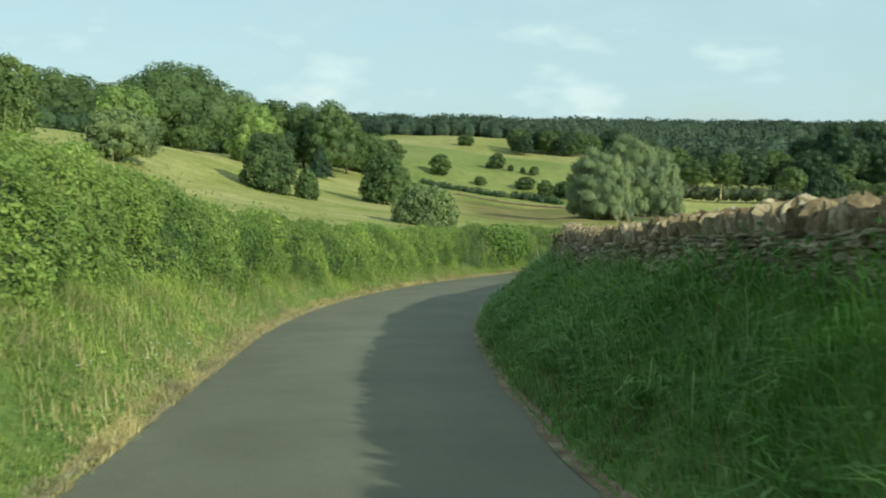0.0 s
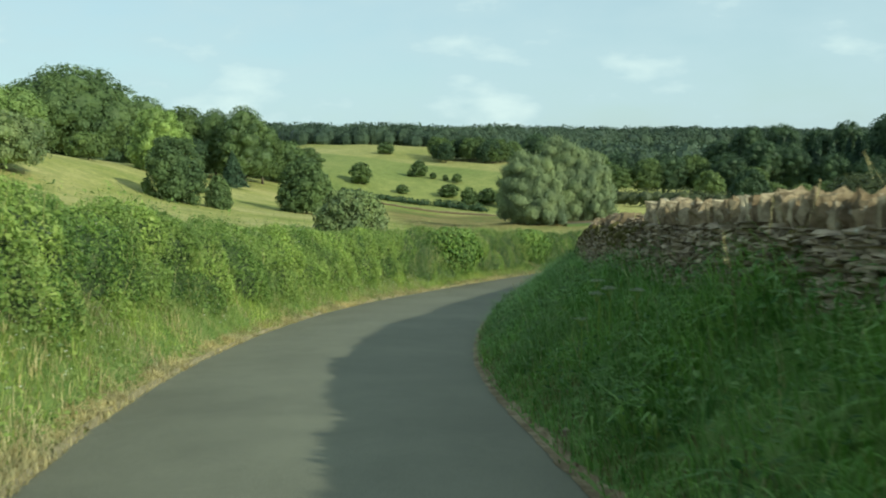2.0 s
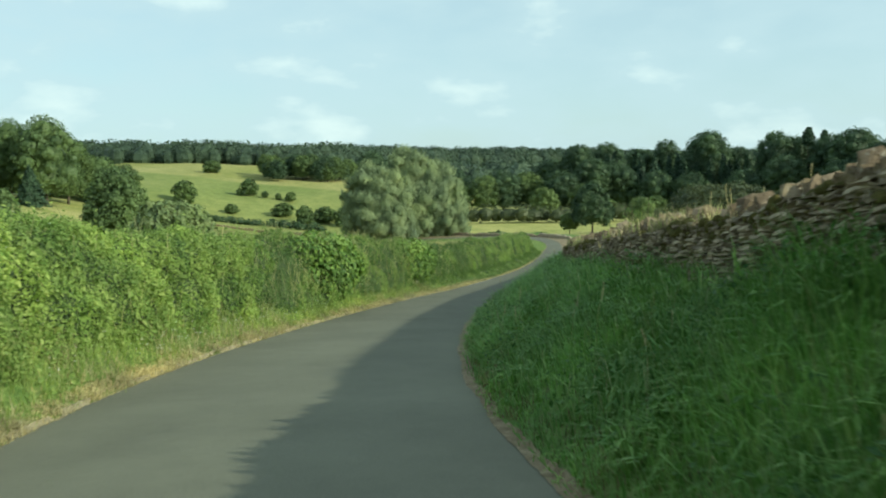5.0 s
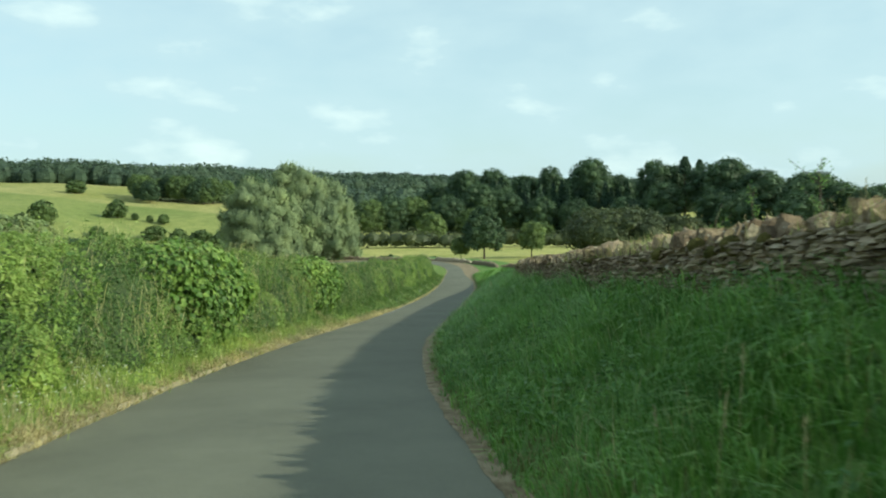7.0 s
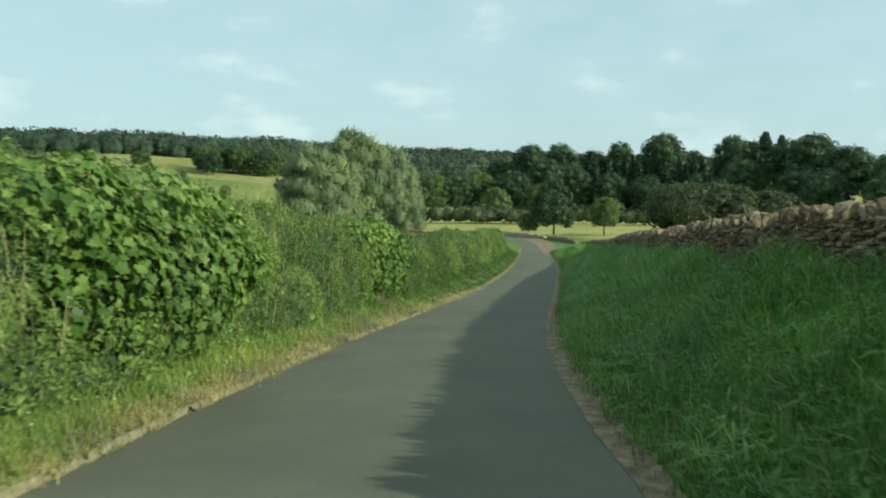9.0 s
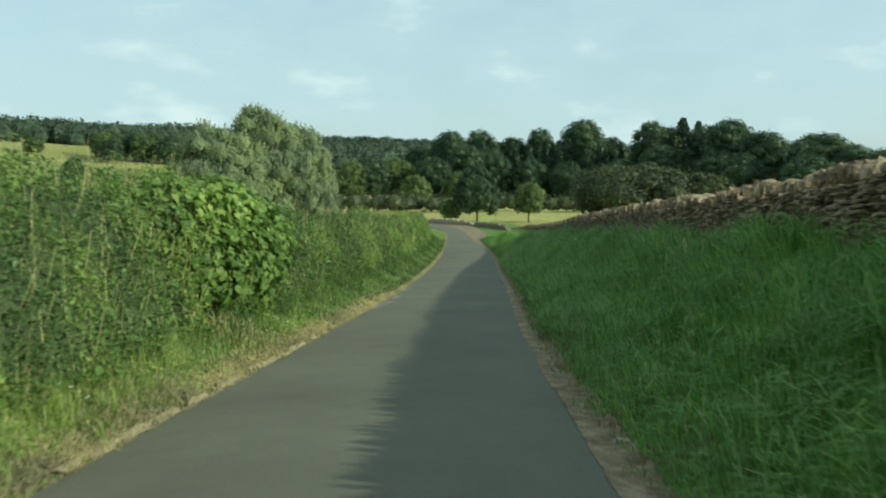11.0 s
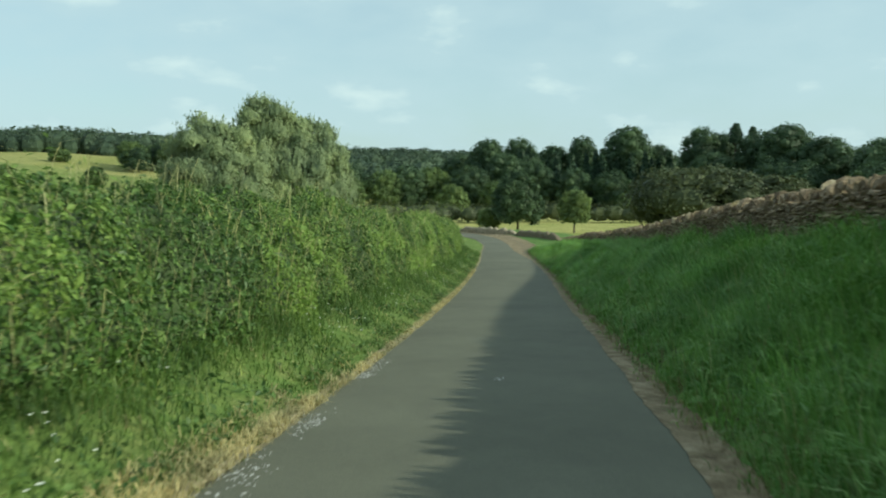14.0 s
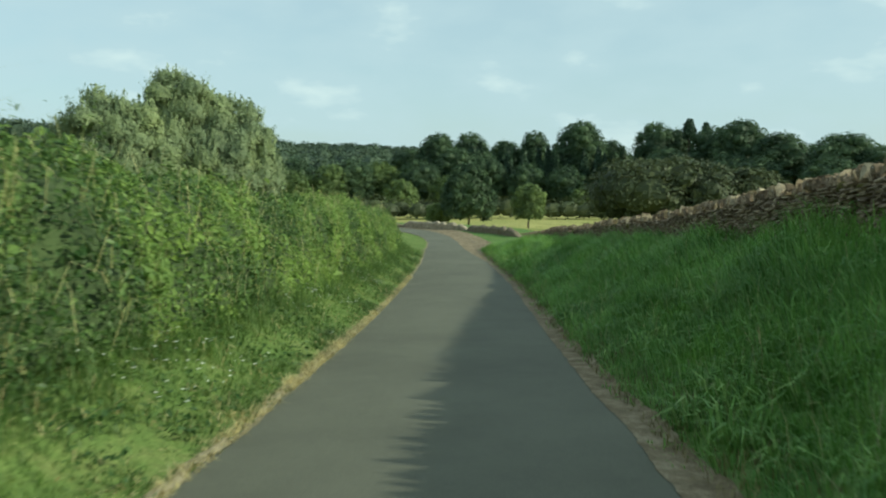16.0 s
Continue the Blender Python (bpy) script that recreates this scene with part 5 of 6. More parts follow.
def willow():
    """Two-headed silvery willow: upswept pointed plumes, the nearer head lower, the farther one stepping down to one side."""
    root = tagged(new("willow_tree"), "large silvery green willow with plumed upswept clumps", "tree")
    rng = np.random.RandomState(8)
    r = random.Random(18)
    # x, y, height of the tip, girth, foot
    lower = [(-4.0, -2.4, 9.6, 2.8, 0.6), (-5.0, -1.0, 8.6, 2.4, 0.4), (-2.3, -2.6, 8.9, 2.6, 0.4), (-0.6, -2.8, 7.5, 2.2, 0.2), (-5.3, -3.0, 6.4, 2.0, 0.1), (-3.6, -4.4, 6.4, 2.3, 0.1), (-1.4, -4.6, 5.3, 2.1, 0.1)]
    upper = [(0.9, 1.2, 12.0, 2.4, 1.2), (-0.4, 2.2, 10.3, 2.2, 1.2), (2.9, 0.8, 10.6, 2.4, 0.8), (4.9, 0.8, 10.0, 2.4, 0.5), (6.2, 0.2, 7.8, 2.0, 0.2), (6.2, -1.0, 5.4, 1.8, 0.1), (4.2, -1.4, 7.6, 2.2, 0.2), (2.3, -1.6, 7.2, 2.2, 0.2)]
    small = []
    for x, y, top, girth, foot in lower + upper:
        for k in range(15):
            a, t = k * 2.4 + r.uniform(-0.4, 0.4), 0.14 + 0.82 * (k + r.uniform(0.2, 0.8)) / 15
            z = foot + (top - foot) * t
            out = girth * 0.92 * math.sqrt(max(0.05, 1 - t ** 2.4))
            small.append((x + math.cos(a) * out, y + math.sin(a) * out, min(top + 0.6, z + r.uniform(0.7, 1.1)), girth * r.uniform(0.36, 0.5), max(0.1, z - r.uniform(0.35, 0.7))))
    V, F, base = [], [], 0
    for x, y, top, girth, foot in lower + upper + small:
        tall = top - foot
        n = int((190 if girth > 1.6 else 520) * girth * tall)
        t = rng.beta(1.25, 1.15, n)
        a = rng.uniform(0, 2 * np.pi, n)
        # fullest below the middle, drawn up to a point
        wide = girth * np.sin(np.pi * np.clip(t, 0.001, 1) ** 0.82) ** 0.55 * (1 - 0.15 * t ** 2) * (0.88 if girth > 1.6 else 1.0)
        wide = wide * (1 + 0.2 * (clumps(a * 1.3 + x, t * tall * 0.8, 0.8, x * 3.1 + y) - 0.4)) * (1 - rng.exponential(0.1, n).clip(0, 0.5))
        lean = np.array([0.05 * x, 0.03 * y]) if girth > 1.6 else np.array([0.03 * x - 0.08, 0.02 * y])
        P = np.stack([x + lean[0] * t * 2 + np.cos(a) * wide, y + lean[1] * t * 2 + np.sin(a) * wide, foot + tall * t + rng.normal(0, 0.1, n)], 1)
        k = n // 16
        way = np.stack([np.cos(a[:k]) * 0.45, np.sin(a[:k]) * 0.45, np.full(k, 1.0)], 1) + rng.normal(0, 0.18, (k, 3))
        way /= np.linalg.norm(way, axis=1)[:, None]
        reach = rng.uniform(0.25, 0.8, k)
        spray = (P[:k, None] + way[:, None] * (reach[:, None] * np.linspace(0, 1, 9))[..., None]).reshape(-1, 3) + rng.normal(0, 0.05, (k * 9, 3))
        N = np.stack([np.cos(a), np.sin(a), np.full(n, 0.35)], 1)
        P, N = np.vstack([P, spray]), np.vstack([N, np.repeat(N[:k], 9, 0)])
        keep = P[:, 2] > 0.1
        v, f = leaf_cards("leaves", P[keep], N[keep], 0.2 * rng.lognormal(0, 0.35, int(keep.sum())), 0.4, WILLOW_LEAF, rng, 0.3, 0.4, -0.3)
        V.append(v)
        F.append(f + base)
        base += len(v)
        b = np.linspace(0, 2 * np.pi, 11)[:-1]
        rows = [np.stack([x + np.cos(b) * girth * q, y + np.sin(b) * girth * q, np.full(10, foot + tall * h)], 1) for h, q in ((0.06, 0.34), (0.25, 0.68), (0.5, 0.74), (0.74, 0.56), (0.9, 0.2))]
        f = []
        for i in range(4):
            for j in range(10):
                p, q = i * 10 + j, i * 10 + (j + 1) % 10
                f += [(p, q, q + 10), (p, q + 10, p + 10)]
        V.append(np.vstack(rows))
        F.append(np.array(f) + base)
        base += 50
    stems = [(x, y, top * 0.5, 1, 1, 1) for x, y, top, girth, foot in (lower + upper)[::2]]
    child(new("trunk", trunk_mesh("trunk", 4.0, 0.45, stems, 3)), root)
    child(new("crown", mesh_of("crown", np.vstack(V), np.vstack(F), WILLOW_LEAF)), root)
    return root


sycamore(38.2, -3.2, 4.6, 1.5, 1.9, 301, "young sycamore with large bright leaves in the hedge", 260)
sycamore(48.4, -3.15, 5.0, 1.5, 1.85, 302, "smaller sycamore sapling with dark lower leaves", 300)

set_down(willow(), 11.6, 122.4, 0.0, 0.5)

# hill on the left
set_down(broadleaf("yew_tree", 7.8, 6.9, 0.3, HILL_LEAF, 21, 9360, 0.25, 13, "dark dense egg-shaped tree on the dry slope", egg=True), -33.4, 97.2, 0.0, 0.7)
set_down(broadleaf("bush", 4.4, 3.0, 0.2, HILL_LEAF, 22, 3240, 0.22, 8, "slender dark green bush on the slope", "bush", egg=True), -29.0, 98.8, 0.0, 0.7)
set_down(broadleaf("tree", 7.9, 7.5, 0.4, HILL_LEAF, 23, 9000, 0.25, 12, "rounded dark green tree on the slope", aspect=0.8, egg=True), -22.4, 115.9, 0.0, 0.7)
set_down(broadleaf("bush", 4.2, 3.9, 0.2, HILL_LEAF, 24, 3240, 0.24, 8, "small dark tree behind a rounder one", "bush", egg=True), -20.2, 127.5, 0.0, 0.7)
set_down(broadleaf("bush", 4.4, 6.2, 0.1, PALE_LEAF, 25, 8280, 0.22, 12, "broad leafy green bush behind the hedge", "bush", egg=True), -10.9, 75.6, 0.0, 0.7)
set_down(conifer("spruce_tree", 7.0, 5.2, PINE_LEAF, 26, 6300, 0.33, "small dark spruce at the wood's edge"), -44.9, 162.0)
set_down(broadleaf("maple_tree", 9.6, 9.2, 0.3, BRIGHT_LEAF, 27, 11160, 0.28, 14, "bright yellow-green tree against the dark wood", egg=True), -45.7, 127.0)
set_down(broadleaf("whitebeam_tree", 7.4, 7.0, 0.5, BRIGHT_LEAF, 28, 8100, 0.25, 12, "pale yellow-green tree on the hill"), -51.5, 97.2)
set_down(broadleaf("hawthorn_tree", 5.5, 7.8, 0.2, PALE_LEAF, 29, 9360, 0.22, 13, "grey-green tree with pale blossom"), -42.7, 79.5)
set_down(broadleaf("bush", 4.0, 5.6, 0.2, ASH_LEAF, 30, 3960, 0.24, 9, "low green bush below the wood", "bush"), -52.8, 118.8)
set_down(broadleaf("ash_tree", 7.7, 5.6, 0.4, LIME_LEAF, 31, 7560, 0.24, 11, "tall bright leafy tree near the hedge"), -45.7, 65.7)

# kinds that are repeated in the woods
KINDS = [broadleaf("beech_tree", 19.0, 16.0, 1.5, OAK_LEAF, 41, 7400, 0.44, 16, "tall dark green broadleaf in the wood", group="hillside wood"),
         broadleaf("beech_tree", 15.0, 13.0, 1.2, ASH_LEAF, 42, 6800, 0.4, 14, "mid-green broadleaf in the wood", group="hillside wood"),
         broadleaf("beech_tree", 13.0, 10.5, 0.8, OAK_LEAF, 43, 6000, 0.4, 12, "dark rounded tree at the wood's edge", group="hillside wood")]
KINDS.append(broadleaf("sycamore_tree", 17.0, 15.0, 1.2, HILL_LEAF, 44, 8400, 0.39, 16, "tall leafy mid-green tree on the hillside", group="hillside wood"))
KINDS.append(broadleaf("beech_tree", 25.0, 15.5, 8.0, OAK_LEAF, 46, 8000, 0.45, 17, "tall dark beech standing in the valley wood", group="valley wood"))
KINDS.append(broadleaf("beech_tree", 24.0, 13.5, 7.0, OAK_LEAF, 47, 7400, 0.42, 14, "dark full-crowned beech in the valley wood", group="valley wood"))
KINDS_AT = [(118.0, 312.0), (-69.3, 208.8), (-74.5, 197.0), (-78.0, 168.0), (186.0, 262.0), (128.0, 340.0)]
for kind, (x, y) in zip(KINDS, KINDS_AT):
    set_down(kind, x, y)


def more(kind, x, y, turn, grow=1.0, sink=0.3):
    z = float(height(np.array([x]), np.array([y]))[0]) - sink
    return copy_thing(KINDS[kind], pose(x, y, z, 0, 0, turn) @ Matrix.Diagonal((grow, grow, grow * (0.94 + 0.12 * ((turn * 7) % 1)), 1)))


def stand(kind, x, y, wide, tall, turn):
    """A tree of the woods, wide across and tall."""
    span, top = ((16.0, 19.0), (13.0, 15.0), (10.5, 13.0), (15.0, 17.0), (15.5, 25.0), (13.5, 24.0))[kind]
    z = float(height(np.array([x]), np.array([y]))[0]) - 0.4
    return copy_thing(KINDS[kind], pose(x, y, z, 0, 0, turn) @ Matrix.Diagonal((wide / span, wide / span, tall / top, 1)))


r = random.Random(17)
set_down(broadleaf("oak_tree", 16.2, 22.0, 0.5, HILL_LEAF, 45, 26000, 0.39, 26, "great spreading oak with a broad domed crown", group="hillside wood"), -69.5, 149.6, 0.0, 0.5)
for kind, x, y, wide, tall in ((3, -116, 181, 17, 16.8), (1, -112.8, 191, 15, 17.0), (3, -102, 186, 14, 15.0), (3, -69.2, 183.4, 14, 16.6), (1, -62.7, 190, 13, 15.8), (3, -56, 188, 11, 15.2),
                               (3, -48, 182, 13.5, 16.8), (1, -48.4, 199, 11, 14.6), (3, -46.0, 216, 10, 9.0), (1, -44.0, 233, 9, 8.6), (1, -112, 165, 13, 11.5), (3, -112, 153, 14, 13.5)):
    stand(kind, x, y, wide, tall, r.uniform(0, 360))
for kind, x, y, wide, tall in ((1, -117, 149, 15, 14), (3, -84, 168, 13, 12), (1, -92, 172, 14, 13.5), (2, -58, 172, 10, 9), (2, -64, 168, 9, 8.5), (3, -100, 170, 13, 12), (1, -125, 170, 15, 13),
                               (3, -46, 214, 12, 11), (1, -58, 222, 13, 12), (3, -54, 236, 12, 10), (1, -88, 205, 16, 14), (3, -75, 205, 15, 15), (1, -66, 240, 13, 11)):
    stand(kind, x, y, wide, tall, r.uniform(0, 360))

# distant bushes on the far slope
BUSH = set_down(broadleaf("field_bush", 5.0, 5.0, 0.1, ASH_LEAF, 51, 900, 0.5, 8, "dark round bush in the far pasture", "bush", group="pasture bushes"), -14.3, 258.8)


def bush_at(x, y, grow, wide=1.0):
    z = float(height(np.array([x]), np.array([y]))[0]) - 0.2
    return copy_thing(BUSH, pose(x, y, z, 0, 0, x * 37 % 360) @ Matrix.Diagonal((grow * wide, grow * wide, grow, 1)))


for x, y, grow, wide in ((-17.0, 258.5, 0.46, 1), (-2.7, 251.7, 0.56, 1.1), (-9.9, 255.4, 0.4, 1), (-6.2, 253.6, 0.37, 1), (-17.8, 234.0, 0.56, 1.3), (-4.9, 234.5, 0.78, 1.5),
                         (0.7, 226.5, 1.0, 0.9), (-29.6, 237.0, 1.24, 1.0), (-30.0, 320.5, 0.93, 1.4), (5.6, 229.0, 0.88, 1.3), (10.2, 224.0, 1.0, 1.0)):
    bush_at(x, y, grow, wide)
r = random.Random(23)
for k in range(15):
    more(1 + k % 2, -12 + k * 2.1 + r.uniform(-1.2, 1.2), 308 + r.uniform(-9, 12), r.uniform(0, 360), r.uniform(0.5, 0.78))

# trees in and round the mown meadow
set_down(broadleaf("chestnut_tree", 10.3, 8.2, 1.6, OAK_LEAF, 61, 9360, 0.31, 15, "dense dark dome-shaped tree in the mown meadow", egg=True), 56.0, 170.6)
set_down(broadleaf("bush", 4.8, 3.8, 1.1, LIME_LEAF, 62, 2700, 0.27, 8, "small ragged tree beside the meadow wall", "bush"), 53.1, 176.0)
set_down(broadleaf("lime_tree", 7.6, 5.6, 1.5, LIME_LEAF, 63, 5760, 0.31, 11, "young light green tree standing in the meadow"), 68.1, 175.0)
set_down(broadleaf("round_tree", 8.8, 10.6, 0.4, LIME_LEAF, 64, 4680, 0.44, 12, "low domed tree at the edge of the meadow", egg=True), 82.0, 284.0)
set_down(broadleaf("thicket", 7.8, 15.5, 0.2, THORN_LEAF, 65, 12600, 0.37, 18, "broad dark thicket below the wall", "bush"), 62.9, 132.2)
set_down(broadleaf("thicket", 6.4, 9.0, 0.2, THORN_LEAF, 66, 6300, 0.37, 12, "dark thicket beside the meadow", "bush"), 70.5, 128.0)
set_down(broadleaf("bush", 6.8, 5.8, 0.3, ASH_LEAF, 67, 2700, 0.41, 9, "pale green shrub at the meadow's far edge", "bush"), 125.3, 257.2)
for x, y, grow, wide in ((112, 262, 1.3, 1.2), (98, 268, 1.2, 1.3), (140, 250, 1.2, 1.3), (155, 246, 1.3, 1.3), (104, 250, 1.0, 1.0)):
    bush_at(x, y, grow, wide)

r = random.Random(29)
# wood beyond the meadow: broadleaves in front, spruces behind
for kind, x, y, wide, tall in ((4, 109.5, 327, 15, 25.4), (5, 122.7, 328, 14.5, 25.9), (4, 138.8, 334, 15, 23.3), (5, 146, 324, 13, 26.5), (4, 151.8, 302.5, 18, 28.8), (4, 168, 309, 14, 23.0), (5, 164, 276, 15, 27.4),
                               (4, 173.4, 279, 13, 25.8), (5, 174.6, 263, 15.5, 25.5), (4, 175.5, 252, 18, 26.8), (4, 177, 237.5, 17, 22.6), (5, 185.6, 235, 13, 19.5), (4, 175.6, 214, 19, 20.5), (5, 178, 205.4, 15, 17.2)):
    stand(kind, x, y, wide, tall, r.uniform(0, 360))
for kind, x, y, wide, tall in ((0, 179, 195.4, 16, 16.2), (4, 103.6, 342, 15, 20), (5, 104, 297, 14, 19.4), (0, 91, 293, 13, 15.2), (1, 81, 303, 15, 14.9), (0, 72, 299, 13, 15.3), (1, 64, 297, 13, 13.7), (0, 57, 314, 13, 15.5),
                               (1, 47, 305, 13, 14), (0, 38, 318, 14, 15), (2, 28, 328, 14, 15), (0, 116, 300, 14, 17), (5, 158, 262, 14, 19), (0, 166, 244, 15, 17), (2, 160, 226, 15, 15)):
    stand(kind, x, y, wide, tall, r.uniform(0, 360))
for kind, x, y, wide, tall in ((0, 166, 208, 16, 14), (2, 186, 222, 15, 19), (0, 190, 200, 16, 16), (2, 197, 190, 15, 15), (1, 96, 282, 11, 11), (0, 126, 292, 13, 15), (2, 136, 284, 13, 14), (0, 148, 270, 14, 15), (1, 51, 290, 12, 11)):
    stand(kind, x, y, wide, tall, r.uniform(0, 360))
SPRUCE = set_down(conifer("spruce", 21.0, 7.0, PINE_LEAF, 71, 1700, 1.2, "tall dark spruce in the plantation", "spruce plantation"), 130.0, 318.0)
for k in range(44):
    x = 106 + (k % 22) * 3.0 + r.uniform(-1.2, 1.2)
    y = 322 - (x - 100) * 0.6 + (k // 22) * 12 + r.uniform(-4, 4)
    z = float(height(np.array([x]), np.array([y]))[0]) - 0.3
    grow = r.uniform(0.74, 1.04)
    copy_thing(SPRUCE, pose(x, y, z, 0, 0, r.uniform(0, 360)) @ Matrix.Diagonal((grow, grow, grow, 1)))
for x, y, tall, wide in ((171.5, 270.0, 27.6, 4.2), (176.2, 268.0, 26.6, 3.2)):
    pine = broadleaf("pine_tree", tall, wide, tall - 7.0, PINE_LEAF, int(x), 900, 0.6, 7, "tall pine with a dark tufted top above the wood", egg=True)
    set_down(pine, x, y)


# ---- wooded ridge beyond the valley ----
def far_wood(name, rows, label, material, seed):
    """A wood too far off to count: joined crowns over the ridge, (x0, x1, y, spacing, height) a row."""
    rng = np.random.RandomState(seed)
    P, size = [], []
    for x0, x1, y, gap, tall in rows:
        n = int((x1 - x0) / gap)
        x = np.linspace(x0, x1, n) + rng.uniform(-gap, gap, n) * 0.5
        yy = y + 0.55 * np.clip(x, 0, 420) * np.interp(y, [400, 560], [0.3, 1.0]) + rng.uniform(-8, 8, n)
        h = tall * rng.uniform(0.86, 1.09, n) * (1 + 0.06 * waves(x, yy, 90, seed))
        k = nearness(x, yy)
        P.append(np.stack([x * k, yy * k, valley(x * k, yy * k) - 2.5 * k], 1))
        h = (h + 2.5) * k
        size.append(h)
    P, size = np.vstack(P), np.concatenate(size)
    per, n = 170, len(P)
    d = rng.normal(0, 1, (n, per, 3))
    d /= np.linalg.norm(d, axis=2)[..., None]
    d[..., 2] = np.where(d[..., 2] < -0.4, -d[..., 2], d[..., 2])
    girth = size * rng.uniform(0.4, 0.68, n)
    rad = np.stack([girth, girth, size * 0.52], 1)[:, None, :]
    C = P[:, None, :] + np.array([0, 0, 1.0]) * (size * 0.52)[:, None, None]
    Q = (C + d * rad * rng.uniform(0.82, 1.03, (n, per))[..., None]).reshape(-1, 3)
    v, f = leaf_cards(name, Q, d.reshape(-1, 3), (np.repeat(size, per) * 0.075) * rng.lognormal(0, 0.35, n * per), 0.8, material, rng, 0.35, 1.0)
    # plain dense insides
    a = np.linspace(0, 2 * np.pi, 7)[:-1]
    ring = np.array([(math.cos(k) * w, math.sin(k) * w, t) for t, w in ((-0.95, 0.5), (-0.3, 0.85), (0.4, 0.75), (0.85, 0.3)) for k in a])
    core = (C + ring[None] * rad * 0.88).reshape(-1, 3)
    tri = []
    for i in range(3):
        for k in range(6):
            p, q = i * 6 + k, i * 6 + (k + 1) % 6
            tri += [(p, q, q + 6), (p, q + 6, p + 6)]
    tri += [(18, 18 + k, 19 + k) for k in range(1, 5)]
    tri = (np.arange(n)[:, None, None] * 24 + np.array(tri)[None]).reshape(-1, 3) + len(v)
    return tagged(new(name, mesh_of(name, np.vstack([v, core]), np.vstack([f, tri]), material)), label, "wood", kind="stuff")


far_wood("far_wood", [(-420, 560, 604, 4.6, 10), (-420, 560, 612, 4.6, 13), (-420, 560, 624, 4.8, 15), (-430, 570, 645, 5, 16.5), (-440, 580, 690, 5.5, 17.3)], "dark mixed wood along the far ridge", HAZY_FAR_LEAF, 81)
far_wood("valley_wood", [(70, 420, 395, 7, 15), (60, 440, 420, 7, 16), (50, 460, 450, 8, 16), (40, 460, 480, 8, 16)], "wooded valley side between meadow and ridge", HAZY_FAR_LEAF, 82)


# ---- low walls, track and hedges in the valley ----
def low_run(name, a, b, tall, thick, material, label, category, seed, step=1.2):
    """A low ragged wall or hedge on the ground between two plan points."""
    rng = np.random.RandomState(seed)
    n = max(3, int(math.dist(a, b) / step))
    t = np.linspace(0, 1, n)
    x, y = a[0] + (b[0] - a[0]) * t, a[1] + (b[1] - a[1]) * t
    z = height(x, y)
    d = Vector((b[0] - a[0], b[1] - a[1])).normalized()
    nx, ny = -d.y, d.x
    rise = tall * (1 + 0.12 * rng.normal(0, 1, n)) * np.clip(np.minimum(t, 1 - t) * n * 0.34, 0.0, 1)
    ring = [(-0.5, -0.3, 0), (-0.45, 0, 0.75), (-0.2, 0, 1.0), (0.2, 0, 1.0), (0.45, 0, 0.75), (0.5, -0.3, 0)]
    V = np.stack([np.stack([x + nx * k * thick, y + ny * k * thick, z + q + rise * h], -1) for k, q, h in ring], 1)
    ob = new(name, mesh_of(name, V, grid_faces(n, len(ring))[:, ::-1], material))
    return tagged(ob, label, category)


low_run("field_wall", (28.9, 98.2), (28.9, 106.0), 0.42, 0.4, STONE, "low dry stone wall edging the mown meadow", "stone wall", 1, 0.35)
low_run("field_wall", (28.95, 105.4), (27.0, 113.5), 0.4, 0.4, STONE, "tumbled low wall at the bend of the lane", "stone wall", 6, 0.35)
low_run("field_wall", (27.2, 112.9), (17.0, 121.5), 0.4, 0.4, STONE, "low field wall along the outside of the bend", "stone wall", 7, 0.35)
low_run("field_wall", (-25.2, 214.0), (8.0, 203.0), 0.55, 0.6, COPE, "pale stone wall crossing the pasture", "stone wall", 2)


def field_hedge(a, b, tall, thick, label, seed, step=1.3, name="field_hedge", group="field hedges", leaf=OAK_LEAF):
    """A distant hedge: a run of leafy humps."""
    rng = np.random.RandomState(seed)
    n = max(4, int(math.dist(a, b) / step))
    lobes = []
    for t in np.linspace(0, 1, n):
        x, y = a[0] + (b[0] - a[0]) * t, a[1] + (b[1] - a[1]) * t
        z = float(height(np.array([x]), np.array([y]))[0])
        h = tall * rng.uniform(0.8, 1.15)
        lobes.append((x, y + rng.uniform(-0.3, 0.3) * thick, z + h * 0.45, step * rng.uniform(0.9, 1.5), thick * 0.6, h * 0.55))
    root = tagged(new(name), label, "hedge", group)
    child(new("foliage", crown_mesh("foliage", lobes, n * int(60 * step), 0.4, 0.7, leaf, seed)), root)
    return root


field_hedge((-32.6, 223.4), (-10.8, 221.0), 1.6, 1.6, "low dark clipped hedge in the pasture", 3)
field_hedge((-7.6, 221.0), (4.0, 216.0), 1.7, 1.5, "short dark hedge beside the pasture wall", 4)
field_hedge((24.0, 128.0), (33.0, 132.0), 0.8, 1.2, "low dark hedge beside the mown meadow", 5)


field_hedge((22.0, 246.0), (62.0, 230.0), 4.6, 4.0, "dark undergrowth along the far side of the meadow", 6, 3.0, "undergrowth", "wood edge", THORN_LEAF)
field_hedge((62.0, 232.0), (104.0, 212.0), 4.4, 4.0, "dark shrubby wood edge beyond the meadow", 7, 3.0, "undergrowth", "wood edge", THORN_LEAF)
field_hedge((104.0, 214.0), (150.0, 190.0), 4.6, 4.0, "dark shrubby wood edge beyond the meadow", 8, 3.0, "undergrowth", "wood edge", THORN_LEAF)

